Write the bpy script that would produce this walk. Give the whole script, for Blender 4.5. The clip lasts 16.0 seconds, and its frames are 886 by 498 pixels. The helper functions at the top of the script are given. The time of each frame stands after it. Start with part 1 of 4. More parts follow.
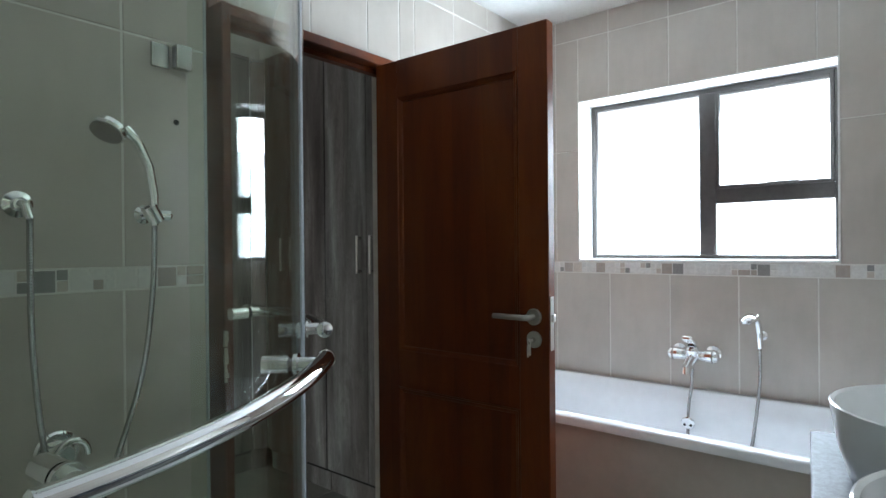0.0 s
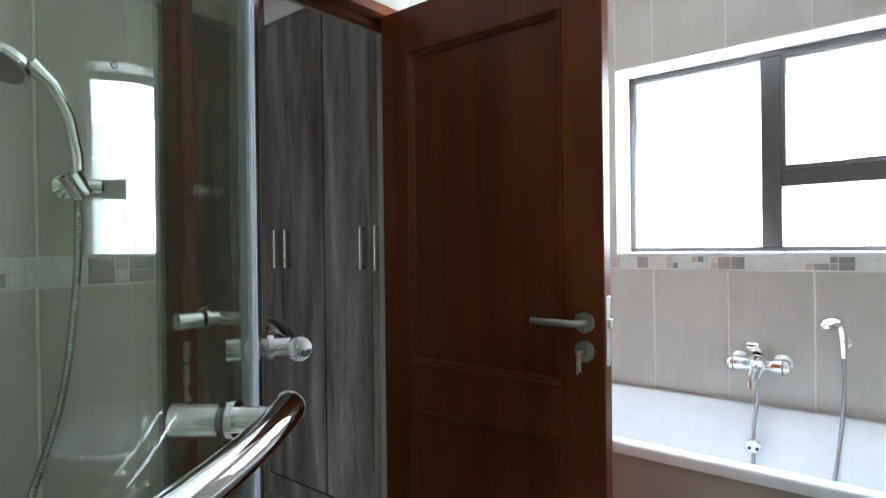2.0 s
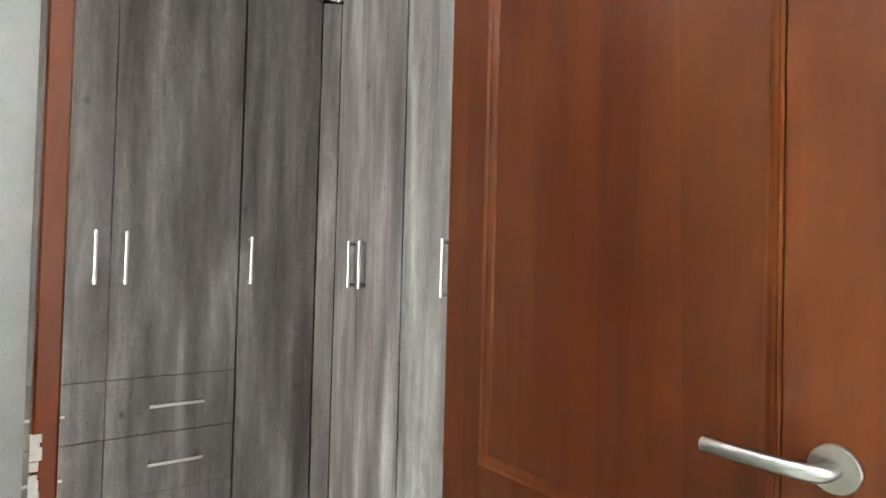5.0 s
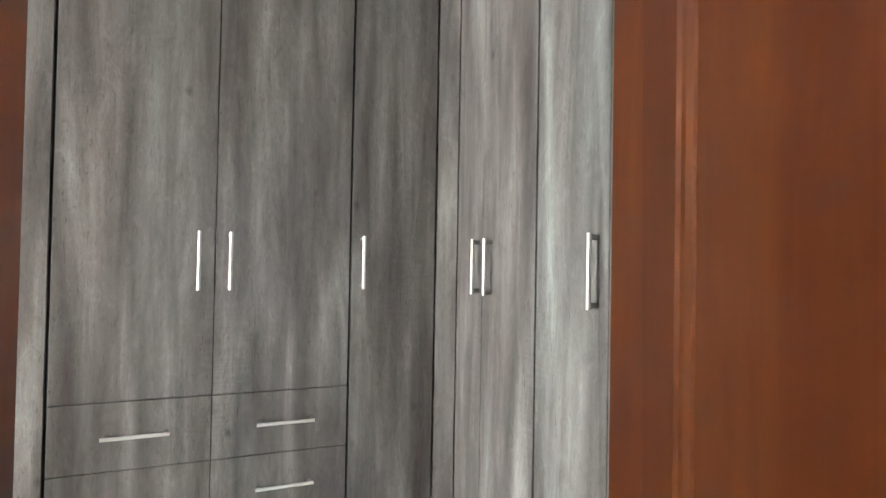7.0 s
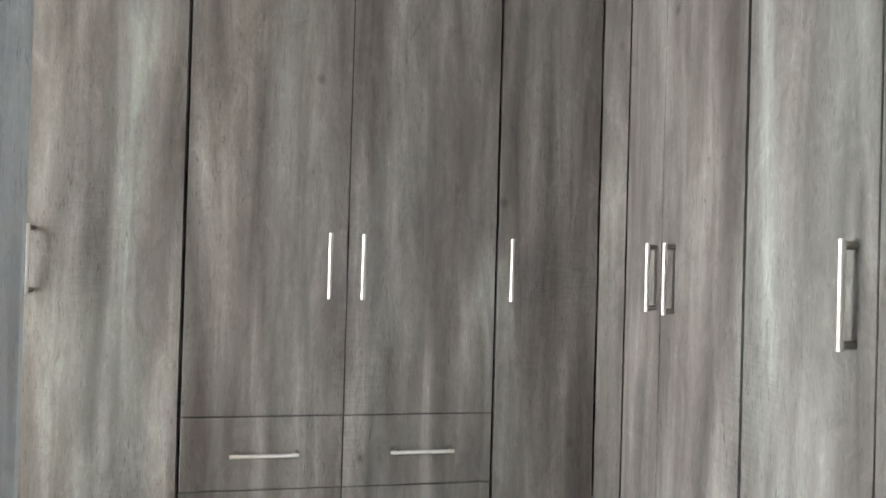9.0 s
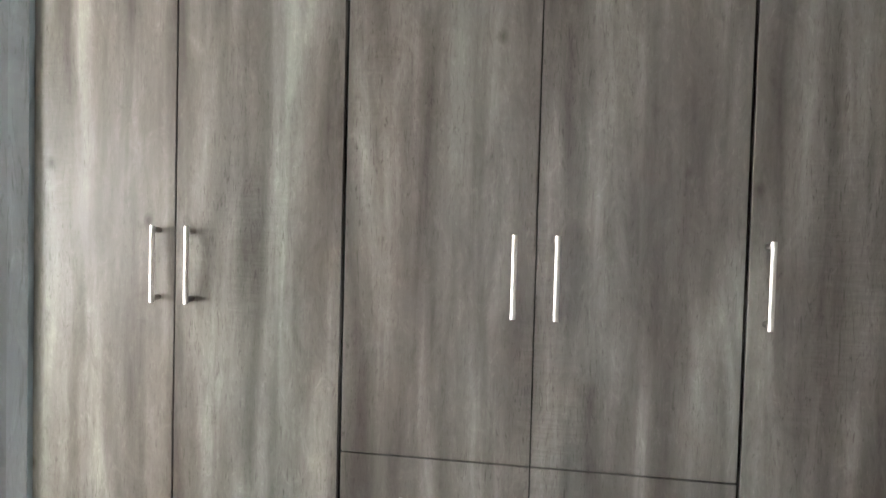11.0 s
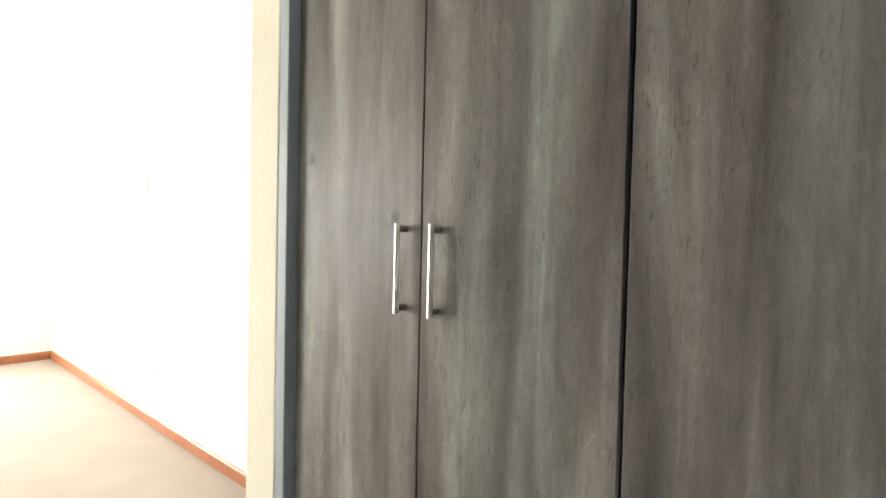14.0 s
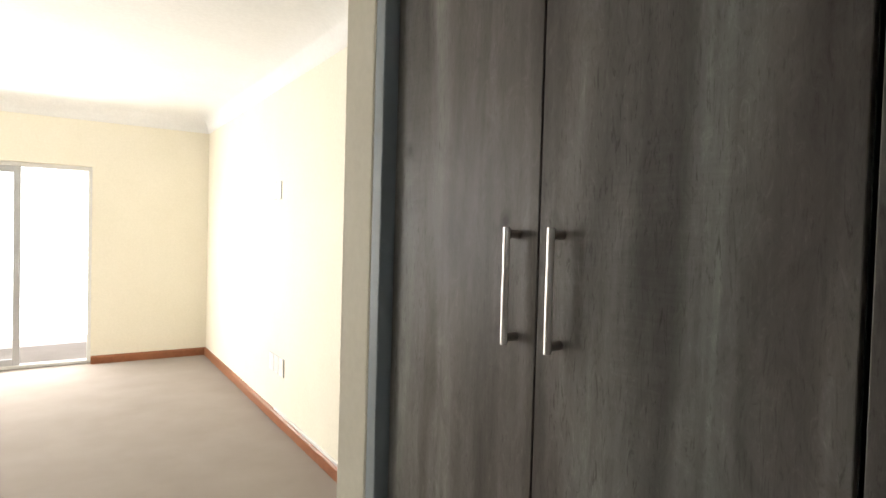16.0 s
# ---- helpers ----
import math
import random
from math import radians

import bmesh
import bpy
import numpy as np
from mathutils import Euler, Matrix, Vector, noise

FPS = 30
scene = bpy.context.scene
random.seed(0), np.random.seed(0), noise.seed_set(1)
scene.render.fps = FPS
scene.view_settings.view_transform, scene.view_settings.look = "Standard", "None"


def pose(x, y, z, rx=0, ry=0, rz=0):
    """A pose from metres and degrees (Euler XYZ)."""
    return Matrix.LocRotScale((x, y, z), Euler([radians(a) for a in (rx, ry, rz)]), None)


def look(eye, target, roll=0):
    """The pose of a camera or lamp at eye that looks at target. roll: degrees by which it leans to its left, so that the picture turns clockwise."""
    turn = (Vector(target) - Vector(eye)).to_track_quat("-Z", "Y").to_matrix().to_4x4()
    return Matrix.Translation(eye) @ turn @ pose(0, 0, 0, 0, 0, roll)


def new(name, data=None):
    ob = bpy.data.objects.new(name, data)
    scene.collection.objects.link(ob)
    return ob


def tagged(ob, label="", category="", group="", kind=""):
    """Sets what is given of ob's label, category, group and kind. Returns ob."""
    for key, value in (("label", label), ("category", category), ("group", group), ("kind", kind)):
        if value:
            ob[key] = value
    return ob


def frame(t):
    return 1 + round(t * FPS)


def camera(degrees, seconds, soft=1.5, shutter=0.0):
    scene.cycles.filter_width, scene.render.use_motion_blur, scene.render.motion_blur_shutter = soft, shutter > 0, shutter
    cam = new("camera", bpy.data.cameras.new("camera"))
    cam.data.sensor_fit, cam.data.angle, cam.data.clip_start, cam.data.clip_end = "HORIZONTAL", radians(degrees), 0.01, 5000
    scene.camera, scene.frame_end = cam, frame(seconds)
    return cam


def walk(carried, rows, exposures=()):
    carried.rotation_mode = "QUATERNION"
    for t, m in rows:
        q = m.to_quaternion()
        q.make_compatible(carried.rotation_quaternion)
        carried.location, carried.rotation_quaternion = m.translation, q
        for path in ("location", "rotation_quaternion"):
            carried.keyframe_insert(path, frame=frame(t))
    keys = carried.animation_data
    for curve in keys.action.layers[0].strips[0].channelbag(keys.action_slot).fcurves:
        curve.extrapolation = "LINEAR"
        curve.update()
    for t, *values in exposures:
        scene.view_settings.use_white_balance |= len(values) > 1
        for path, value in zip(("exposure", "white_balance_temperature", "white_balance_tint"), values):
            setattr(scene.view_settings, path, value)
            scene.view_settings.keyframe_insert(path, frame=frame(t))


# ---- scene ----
cam = camera(75.0, 16.0)
PATH = [
    (0, (0.598, 0.302, 1.314), (-0.664, 1.854, 1.308), -0.5),
    (0.5, (0.507, 0.369, 1.311), (-0.761, 1.916, 1.304), -0.5),
    (1, (0.43, 0.439, 1.284), (-0.839, 1.984, 1.278), -0.6),
    (1.5, (0.374, 0.501, 1.265), (-0.902, 2.041, 1.259), -0.7),
    (2, (0.312, 0.588, 1.28), (-0.97, 2.123, 1.274), -0.7),
    (2.5, (0.254, 0.697, 1.296), (-1.051, 2.212, 1.292), -0.7),
    (3, (0.2, 0.776, 1.304), (-1.153, 2.249, 1.3), -0.6),
    (3.2, (0.169, 0.818, 1.3), (-1.204, 2.271, 1.301), -0.6),
    (5.3, (-0.115, 1.238, 1.305), (-1.765, 2.369, 1.341), 1.1),
    (5.5, (-0.133, 1.267, 1.306), (-1.809, 2.358, 1.336), 0.7),
    (6, (-0.22, 1.308, 1.304), (-1.953, 2.307, 1.332), 0.9),
    (6.5, (-0.332, 1.338, 1.304), (-2.11, 2.252, 1.337), 0.9),
    (7, (-0.414, 1.384, 1.304), (-2.246, 2.185, 1.34), 1.0),
    (7.5, (-0.51, 1.431, 1.308), (-2.393, 2.104, 1.345), 1.0),
    (8, (-0.591, 1.482, 1.315), (-2.524, 1.996, 1.349), 1.1),
    (8.2, (-0.609, 1.486, 1.316), (-2.555, 1.944, 1.35), 1.2),
    (10.3, (-0.984, 1.417, 1.382), (-2.983, 1.408, 1.341), 1.6),
    (10.5, (-1.025, 1.441, 1.386), (-3.022, 1.334, 1.34), 1.5),
    (11, (-1.11, 1.439, 1.383), (-3.088, 1.149, 1.326), 1.5),
    (11.5, (-1.18, 1.433, 1.367), (-3.12, 0.951, 1.317), 1.5),
    (12, (-1.242, 1.395, 1.357), (-3.142, 0.773, 1.307), 1.5),
    (12.5, (-1.312, 1.386, 1.362), (-3.151, 0.602, 1.309), 1.5),
    (13, (-1.355, 1.364, 1.358), (-3.126, 0.437, 1.307), 1.5),
    (13.5, (-1.429, 1.342, 1.359), (-3.123, 0.28, 1.314), 1.4),
    (14, (-1.494, 1.331, 1.371), (-3.096, 0.135, 1.305), 1.3),
    (14.5, (-1.559, 1.316, 1.363), (-3.075, 0.013, 1.307), 1.6),
    (15, (-1.62, 1.283, 1.36), (-3.056, -0.109, 1.308), 1.7),
    (15.5, (-1.678, 1.229, 1.364), (-3.042, -0.232, 1.308), 1.5),
    (16, (-1.736, 1.175, 1.368), (-3.016, -0.36, 1.316), 1.6),
]
EXPOSURES = [(0.0, -1.05, 6000, 9), (1.5, -0.75, 6000, 9), (3.2, -0.1, 6000, 8), (5.3, 1.92, 6250, 10), (8.0, 2.0, 6100, 10), (11.0, 1.92, 6300, 10), (12.5, 1.69, 6450, 10), (14.5, 0.97, 6600, 11), (16.0, -0.02, 6650, 12)]
walk(cam, [(t, look(eye, target, roll)) for t, eye, target, roll in PATH], EXPOSURES)

# ---- light ----
world = bpy.data.worlds.new("sky")
world.use_nodes = True
scene.world = world
wn = world.node_tree
sky = wn.nodes.new("ShaderNodeTexSky")
sky.sky_type, sky.sun_disc = "NISHITA", False
sky.sun_elevation, sky.sun_rotation = radians(48), radians(200)
wn.nodes["Background"].inputs["Strength"].default_value = 0.12
wn.links.new(sky.outputs["Color"], wn.nodes["Background"].inputs["Color"])
sun = new("sun", bpy.data.lights.new("sun", "SUN"))
sun.data.energy, sun.data.angle, sun.data.color = 2.0, radians(0.6), (1.0, 0.96, 0.9)
sun.matrix_world = look((0, 0, 0), (0.26, 0.62, -0.75))


def opening_lamp(name, eye, target, w, h, power, tint):
    lamp = new(name, bpy.data.lights.new(name, "AREA"))
    lamp.data.shape, lamp.data.size, lamp.data.size_y = "RECTANGLE", w, h
    lamp.data.energy, lamp.data.color = power, tint
    lamp.matrix_world = look(eye, target)
    return lamp


# the bedroom stands a little askew to the dressing room: its own axes, from its south-west corner
BED = Matrix.Translation((-3.76, -5.20, 0)) @ Matrix.Rotation(radians(-6.8), 4, "Z")
# sky light in the bathroom window and in the sliding door
opening_lamp("window_light", (-0.19, 3.36, 1.64), (-0.19, 0.0, 1.0), 1.05, 0.80, 150, (0.84, 0.94, 1.0))
opening_lamp("sliding_door_light", BED @ Vector((1.95, 0.03, 1.0)), BED @ Vector((1.7, 5.0, 0.9)), 1.7, 1.8, 98, (1.0, 0.97, 0.92))
# added fill from an assumed bedroom opening that stays out of view
opening_lamp("bedroom_window_light", BED @ Vector((3.57, 2.6, 1.45)), BED @ Vector((0, 2.6, 1.0)), 2.0, 1.25, 9, (1.0, 0.97, 0.92))


# ---- materials ----
class Nodes:
    def __init__(self, name):
        self.mat = bpy.data.materials.new(name)
        self.mat.use_nodes = True
        self.tree = self.mat.node_tree
        self.bsdf = self.tree.nodes["Principled BSDF"]
        self.out = self.tree.nodes["Material Output"]

    def add(self, kind, **props):
        n = self.tree.nodes.new(kind)
        for k, v in props.items():
            setattr(n, k, v)
        return n

    def link(self, a, b):
        self.tree.links.new(a, b)

    def set(self, **kw):
        for k, v in kw.items():
            self.bsdf.inputs[k.replace("_", " ")].default_value = v
        return self

    def coords(self, scale=(1, 1, 1), per_object=0.0):
        tc = self.add("ShaderNodeNewGeometry")
        mp = self.add("ShaderNodeMapping")
        mp.inputs["Scale"].default_value = scale
        self.link(tc.outputs["Position"], mp.inputs["Vector"])
        if per_object:
            oi = self.add("ShaderNodeObjectInfo")
            ml = self.add("ShaderNodeMath", operation="MULTIPLY")
            ml.inputs[1].default_value = per_object
            self.link(oi.outputs["Random"], ml.inputs[0])
            cb = self.add("ShaderNodeCombineXYZ")
            self.link(ml.outputs[0], cb.inputs[0])
            self.link(ml.outputs[0], cb.inputs[1])
            self.link(ml.outputs[0], cb.inputs[2])
            self.link(cb.outputs[0], mp.inputs["Location"])
        return mp.outputs["Vector"]

    def noise(self, vec, scale, detail=4.0, rough=0.55, distortion=0.0):
        n = self.add("ShaderNodeTexNoise")
        n.inputs["Scale"].default_value, n.inputs["Detail"].default_value = scale, detail
        n.inputs["Roughness"].default_value, n.inputs["Distortion"].default_value = rough, distortion
        self.link(vec, n.inputs["Vector"])
        return n.outputs["Fac"]

    def ramp(self, fac, stops):
        r = self.add("ShaderNodeValToRGB")
        e = r.color_ramp.elements
        while len(e) < len(stops):
            e.new(0.5)
        for i, (p, c) in enumerate(stops):
            e[i].position, e[i].color = p, (*c, 1)
        self.link(fac, r.inputs["Fac"])
        return r.outputs["Color"]

    def grey(self, fac, lo, hi):
        m = self.add("ShaderNodeMapRange")
        m.inputs["To Min"].default_value, m.inputs["To Max"].default_value = lo, hi
        self.link(fac, m.inputs["Value"])
        return m.outputs["Result"]

    def mix(self, a, b, fac, mode="MIX"):
        m = self.add("ShaderNodeMix", data_type="RGBA", blend_type=mode)
        for sock, v in ((m.inputs[6], a), (m.inputs[7], b), (m.inputs[0], fac)):
            if isinstance(v, (int, float)):
                sock.default_value = v
            elif isinstance(v, tuple):
                sock.default_value = (*v, 1)
            else:
                self.link(v, sock)
        return m.outputs[2]

    def bump(self, height, strength, distance=0.002):
        b = self.add("ShaderNodeBump")
        b.inputs["Strength"].default_value, b.inputs["Distance"].default_value = strength, distance
        self.link(height, b.inputs["Height"])
        self.link(b.outputs["Normal"], self.bsdf.inputs["Normal"])

    def base(self, color):
        self.link(color, self.bsdf.inputs["Base Color"])


def speckled(name, lo, hi, scale, roughness, bump=0.05, fine=None, metallic=0.0, spec=0.5, bump_scale=None, stretch=(1, 1, 1)):
    n = Nodes(name)
    v = n.coords(stretch)
    a = n.noise(v, scale, 5)
    b = n.noise(v, fine or scale * 9, 3)
    c = n.ramp(a, [(0.3, lo), (0.72, hi)])
    c = n.mix(c, n.ramp(b, [(0.35, tuple(q * 0.93 for q in lo)), (0.65, hi)]), 0.35)
    n.base(c)
    n.set(Metallic=metallic, Specular_IOR_Level=spec)
    n.link(n.grey(b, roughness * 0.85, min(1, roughness * 1.15)), n.bsdf.inputs["Roughness"])
    if bump:
        n.bump(n.noise(v, bump_scale or scale * 12, 3), bump)
    return n.mat


def laminate():
    """Grey-brown driftwood laminate: soft upright bands, fine grain, crackled pale weathering, small dark knots and checks."""
    n = Nodes("driftwood_laminate")
    warp = n.coords((1, 1, 0.10))
    band = n.noise(warp, 12.0, 3, 0.5, 0.4)
    wide = n.noise(n.coords((1, 1, 0.06)), 4.5, 2, 0.5, 0.2)
    grain = n.noise(n.coords((1, 1, 0.04)), 170, 5, 0.7)
    streak = n.noise(n.coords((1, 1, 0.06)), 55, 4, 0.6, 0.5)
    fleck = n.noise(n.coords((1, 1, 0.34)), 42, 6, 0.80, 3.2)
    crack = n.noise(n.coords((1, 1, 0.13)), 95, 4, 0.7, 2.6)
    chatter = n.noise(n.coords((0.16, 0.16, 1.6)), 85, 3, 0.6, 0.5)
    where = n.noise(n.coords((1, 1, 0.35)), 5.0, 2, 0.5, 0.4)
    col = n.ramp(band, [(0.28, (0.108, 0.097, 0.092)), (0.44, (0.190, 0.177, 0.169)), (0.56, (0.258, 0.247, 0.237)), (0.72, (0.410, 0.402, 0.386))])
    tint = n.ramp(wide, [(0.34, (0.80, 0.755, 0.745)), (0.50, (0.97, 0.96, 0.955)), (0.64, (1.06, 1.13, 1.135))])
    col = n.mix(col, tint, 1.0, "MULTIPLY")
    col = n.mix(col, n.ramp(streak, [(0.28, (0.78, 0.77, 0.77)), (0.50, (1.0, 1.0, 1.0)), (0.74, (1.18, 1.18, 1.18))]), 0.32, "MULTIPLY")
    col = n.mix(col, n.ramp(grain, [(0.30, (0.84, 0.83, 0.83)), (0.62, (1.07, 1.07, 1.07))]), 0.22, "MULTIPLY")
    col = n.mix(col, n.ramp(fleck, [(0.30, (0.52, 0.50, 0.49)), (0.43, (0.94, 0.93, 0.93)), (0.55, (1.0, 1.0, 1.0)), (0.68, (1.48, 1.49, 1.48))]), 0.55, "MULTIPLY")
    blotch = n.noise(n.coords((1, 1, 0.42)), 13, 5, 0.68, 1.6)
    col = n.mix(col, n.ramp(blotch, [(0.30, (0.74, 0.725, 0.72)), (0.46, (0.97, 0.965, 0.96)), (0.56, (1.02, 1.02, 1.02)), (0.70, (1.30, 1.31, 1.30))]), 0.75, "MULTIPLY")
    rough_spots = n.ramp(where, [(0.40, (0.35, 0.35, 0.35)), (0.60, (1, 1, 1))])
    col = n.mix(col, n.mix((1.0, 1.0, 1.0), n.ramp(crack, [(0.33, (0.50, 0.48, 0.47)), (0.44, (1.0, 1.0, 1.0)), (0.60, (1.0, 1.0, 1.0)), (0.70, (1.25, 1.25, 1.24))]), rough_spots), 0.9, "MULTIPLY")
    col = n.mix(col, n.mix((1.0, 1.0, 1.0), n.ramp(chatter, [(0.40, (0.86, 0.85, 0.84)), (0.60, (1.12, 1.12, 1.12))]), n.ramp(where, [(0.58, (0, 0, 0)), (0.72, (1, 1, 1))])), 0.5, "MULTIPLY")
    vor = n.add("ShaderNodeTexVoronoi")
    vor.inputs["Scale"].default_value = 5.2
    n.link(n.coords((1, 1, 0.7)), vor.inputs["Vector"])
    col = n.mix(col, n.ramp(vor.outputs["Distance"], [(0.020, (0.34, 0.32, 0.31)), (0.042, (0.66, 0.64, 0.62)), (0.085, (1, 1, 1))]), 0.9, "MULTIPLY")
    n.base(col)
    n.link(n.grey(grain, 0.32, 0.48), n.bsdf.inputs["Roughness"])
    n.set(Specular_IOR_Level=0.45)
    n.bump(n.mix(grain, fleck, 0.4), 0.18, 0.0012)
    return n.mat


def mahogany():
    """Reddish-brown varnished door timber, with staves of different tone."""
    n = Nodes("varnished_mahogany")
    stave = n.add("ShaderNodeTexVoronoi", feature="F1")
    stave.inputs["Scale"].default_value = 6.0
    n.link(n.coords((1, 1, 0.02)), stave.inputs["Vector"])
    grain = n.noise(n.coords((1, 1, 0.05)), 60, 5, 0.65, 0.4)
    fig = n.noise(n.coords((1, 1, 0.18)), 7, 4, 0.6, 0.8)
    sep = n.add("ShaderNodeSeparateColor")
    n.link(stave.outputs["Color"], sep.inputs[0])
    col = n.ramp(fig, [(0.25, (0.070, 0.0120, 0.0026)), (0.5, (0.110, 0.0225, 0.0036)), (0.78, (0.162, 0.040, 0.0052))])
    col = n.mix(col, n.ramp(sep.outputs[0], [(0.0, (0.76, 0.70, 0.68)), (1.0, (1.26, 1.32, 1.30))]), 0.85, "MULTIPLY")
    col = n.mix(col, n.ramp(grain, [(0.32, (0.84, 0.82, 0.80)), (0.60, (1.05, 1.05, 1.05))]), 0.45, "MULTIPLY")
    n.base(col)
    n.link(n.grey(grain, 0.30, 0.42), n.bsdf.inputs["Roughness"])
    n.set(Specular_IOR_Level=0.28, Coat_Weight=0.05, Coat_Roughness=0.25)
    n.bump(grain, 0.06, 0.0008)
    return n.mat


def wall_tile():
    """Beige satin ceramic tile with a faint cloudy print, each tile a little different."""
    n = Nodes("beige_wall_tile")
    v = n.coords((1, 1, 1), 3.0)
    a = n.noise(v, 3.2, 5, 0.6)
    b = n.noise(n.coords((6, 6, 1.2), 3.0), 5, 3)
    col = n.ramp(a, [(0.3, (0.425, 0.385, 0.340)), (0.7, (0.510, 0.468, 0.420))])
    col = n.mix(col, n.ramp(b, [(0.35, (0.96, 0.955, 0.95)), (0.65, (1.03, 1.03, 1.03))]), 0.5, "MULTIPLY")
    n.base(col)
    n.link(n.grey(b, 0.28, 0.34), n.bsdf.inputs["Roughness"])
    n.bump(a, 0.03, 0.002)
    return n.mat


def mosaic():
    n = Nodes("mosaic_stone")
    oi = n.add("ShaderNodeObjectInfo")
    r = n.ramp(oi.outputs["Random"], [(0.0, (0.62, 0.61, 0.58)), (0.30, (0.50, 0.44, 0.38)), (0.50, (0.36, 0.31, 0.27)), (0.68, (0.24, 0.24, 0.23)), (0.85, (0.66, 0.65, 0.63))])
    r.node.color_ramp.interpolation = "CONSTANT"
    n.base(n.mix(r, n.ramp(n.noise(n.coords(), 90, 4), [(0.3, (0.86, 0.85, 0.84)), (0.7, (1.05, 1.05, 1.05))]), 0.9, "MULTIPLY"))
    n.set(Roughness=0.28)
    return n.mat


def glass(name, tint, gloss_ior=1.5):
    """Clear sheet glass: light goes straight through with a faint tint, gloss by Fresnel."""
    n = Nodes(name)
    n.tree.nodes.remove(n.bsdf)
    tr = n.add("ShaderNodeBsdfTransparent")
    tr.inputs["Color"].default_value = (*tint, 1)
    gl = n.add("ShaderNodeBsdfGlossy")
    gl.inputs["Roughness"].default_value = 0.005
    lw = n.add("ShaderNodeLayerWeight")
    lw.inputs["Blend"].default_value = 0.5
    pw = n.add("ShaderNodeMath", operation="POWER")
    pw.inputs[1].default_value = 5.0
    n.link(lw.outputs["Facing"], pw.inputs[0])
    fr = n.add("ShaderNodeMath", operation="MULTIPLY_ADD")
    r0 = ((gloss_ior - 1) / (gloss_ior + 1)) ** 2
    fr.inputs[1].default_value, fr.inputs[2].default_value = 1 - r0, r0
    n.link(pw.outputs[0], fr.inputs[0])
    mx = n.add("ShaderNodeMixShader")
    n.link(fr.outputs[0], mx.inputs[0])
    n.link(tr.outputs[0], mx.inputs[1])
    n.link(gl.outputs[0], mx.inputs[2])
    n.link(mx.outputs[0], n.out.inputs["Surface"])
    return n.mat


def frosted(name):
    n = Nodes(name)
    n.tree.nodes.remove(n.bsdf)
    tl = n.add("ShaderNodeBsdfTranslucent")
    tl.inputs["Color"].default_value = (0.93, 0.95, 0.96, 1)
    tr = n.add("ShaderNodeBsdfTransparent")
    tr.inputs["Color"].default_value = (0.95, 0.97, 0.98, 1)
    mx = n.add("ShaderNodeMixShader")
    mx.inputs[0].default_value = 0.7
    n.link(tl.outputs[0], mx.inputs[1])
    n.link(tr.outputs[0], mx.inputs[2])
    n.link(mx.outputs[0], n.out.inputs["Surface"])
    return n.mat


def metal(name, color, rough):
    n = Nodes(name)
    a = n.noise(n.coords(), 6, 2)
    n.base(n.ramp(a, [(0.3, tuple(c * 0.97 for c in color)), (0.7, color)]))
    n.set(Metallic=1.0, Roughness=rough)
    return n.mat


def glow(name, color, strength):
    n = Nodes(name)
    n.set(Base_Color=(0, 0, 0, 1), Emission_Color=(*color, 1), Emission_Strength=strength)
    return n.mat


LAMINATE, MAHOGANY, TILE, MOSAIC = laminate(), mahogany(), wall_tile(), mosaic()
GROUT = speckled("white_grout", (0.60, 0.58, 0.54), (0.72, 0.70, 0.66), 30, 0.8, 0.1)
CREAM = speckled("cream_wall_paint", (0.80, 0.76, 0.63), (0.84, 0.80, 0.68), 3, 0.75, 0.06, 60, bump_scale=180)
PALE = speckled("grey_white_wall_paint", (0.66, 0.70, 0.70), (0.74, 0.77, 0.76), 3, 0.7, 0.06, 60, bump_scale=180)
WHITE = speckled("white_ceiling_paint", (0.78, 0.78, 0.76), (0.84, 0.84, 0.82), 2.5, 0.85, 0.05, 50, bump_scale=150)
CARPET = speckled("beige_loop_carpet", (0.285, 0.25, 0.225), (0.345, 0.305, 0.275), 3, 0.97, 0.9, 260, spec=0.1, bump_scale=420)
FLOOR_TILE = speckled("grey_floor_tile", (0.30, 0.31, 0.28), (0.40, 0.41, 0.37), 4, 0.35, 0.03, 40)
ACRYLIC = speckled("white_bath_enamel", (0.84, 0.86, 0.89), (0.88, 0.90, 0.93), 2, 0.12, 0.0)
CERAMIC = speckled("white_basin_ceramic", (0.80, 0.81, 0.81), (0.84, 0.85, 0.85), 2, 0.1, 0.0)
BATH_PANEL = speckled("beige_bath_panel", (0.47, 0.42, 0.37), (0.53, 0.48, 0.43), 2.5, 0.3, 0.03)
GRANITE = speckled("grey_granite", (0.07, 0.075, 0.09), (0.17, 0.18, 0.21), 70, 0.5, 0.0, 260, spec=0.15)
BRONZE = speckled("dark_bronze_aluminium", (0.035, 0.030, 0.028), (0.055, 0.048, 0.045), 30, 0.4, 0.02, metallic=0.2)
SILVER = speckled("silver_aluminium_and_shade", (0.45, 0.46, 0.47), (0.55, 0.56, 0.57), 30, 0.4, 0.02, metallic=0.6)
CHROME = metal("chrome", (0.88, 0.89, 0.90), 0.045)
STEEL = metal("brushed_steel", (0.82, 0.80, 0.77), 0.36)
HOSE = metal("ribbed_steel_hose", (0.42, 0.42, 0.42), 0.25)
HINGE_STEEL = metal("satin_steel", (0.42, 0.43, 0.42), 0.22)
LEVER_STEEL = metal("satin_lever_steel", (0.46, 0.44, 0.41), 0.30)
DARK_STEEL = metal("brushed_steel_end", (0.34, 0.32, 0.30), 0.35)
SHOWER_GLASS = glass("green_tinted_glass", (0.950, 0.988, 0.945))
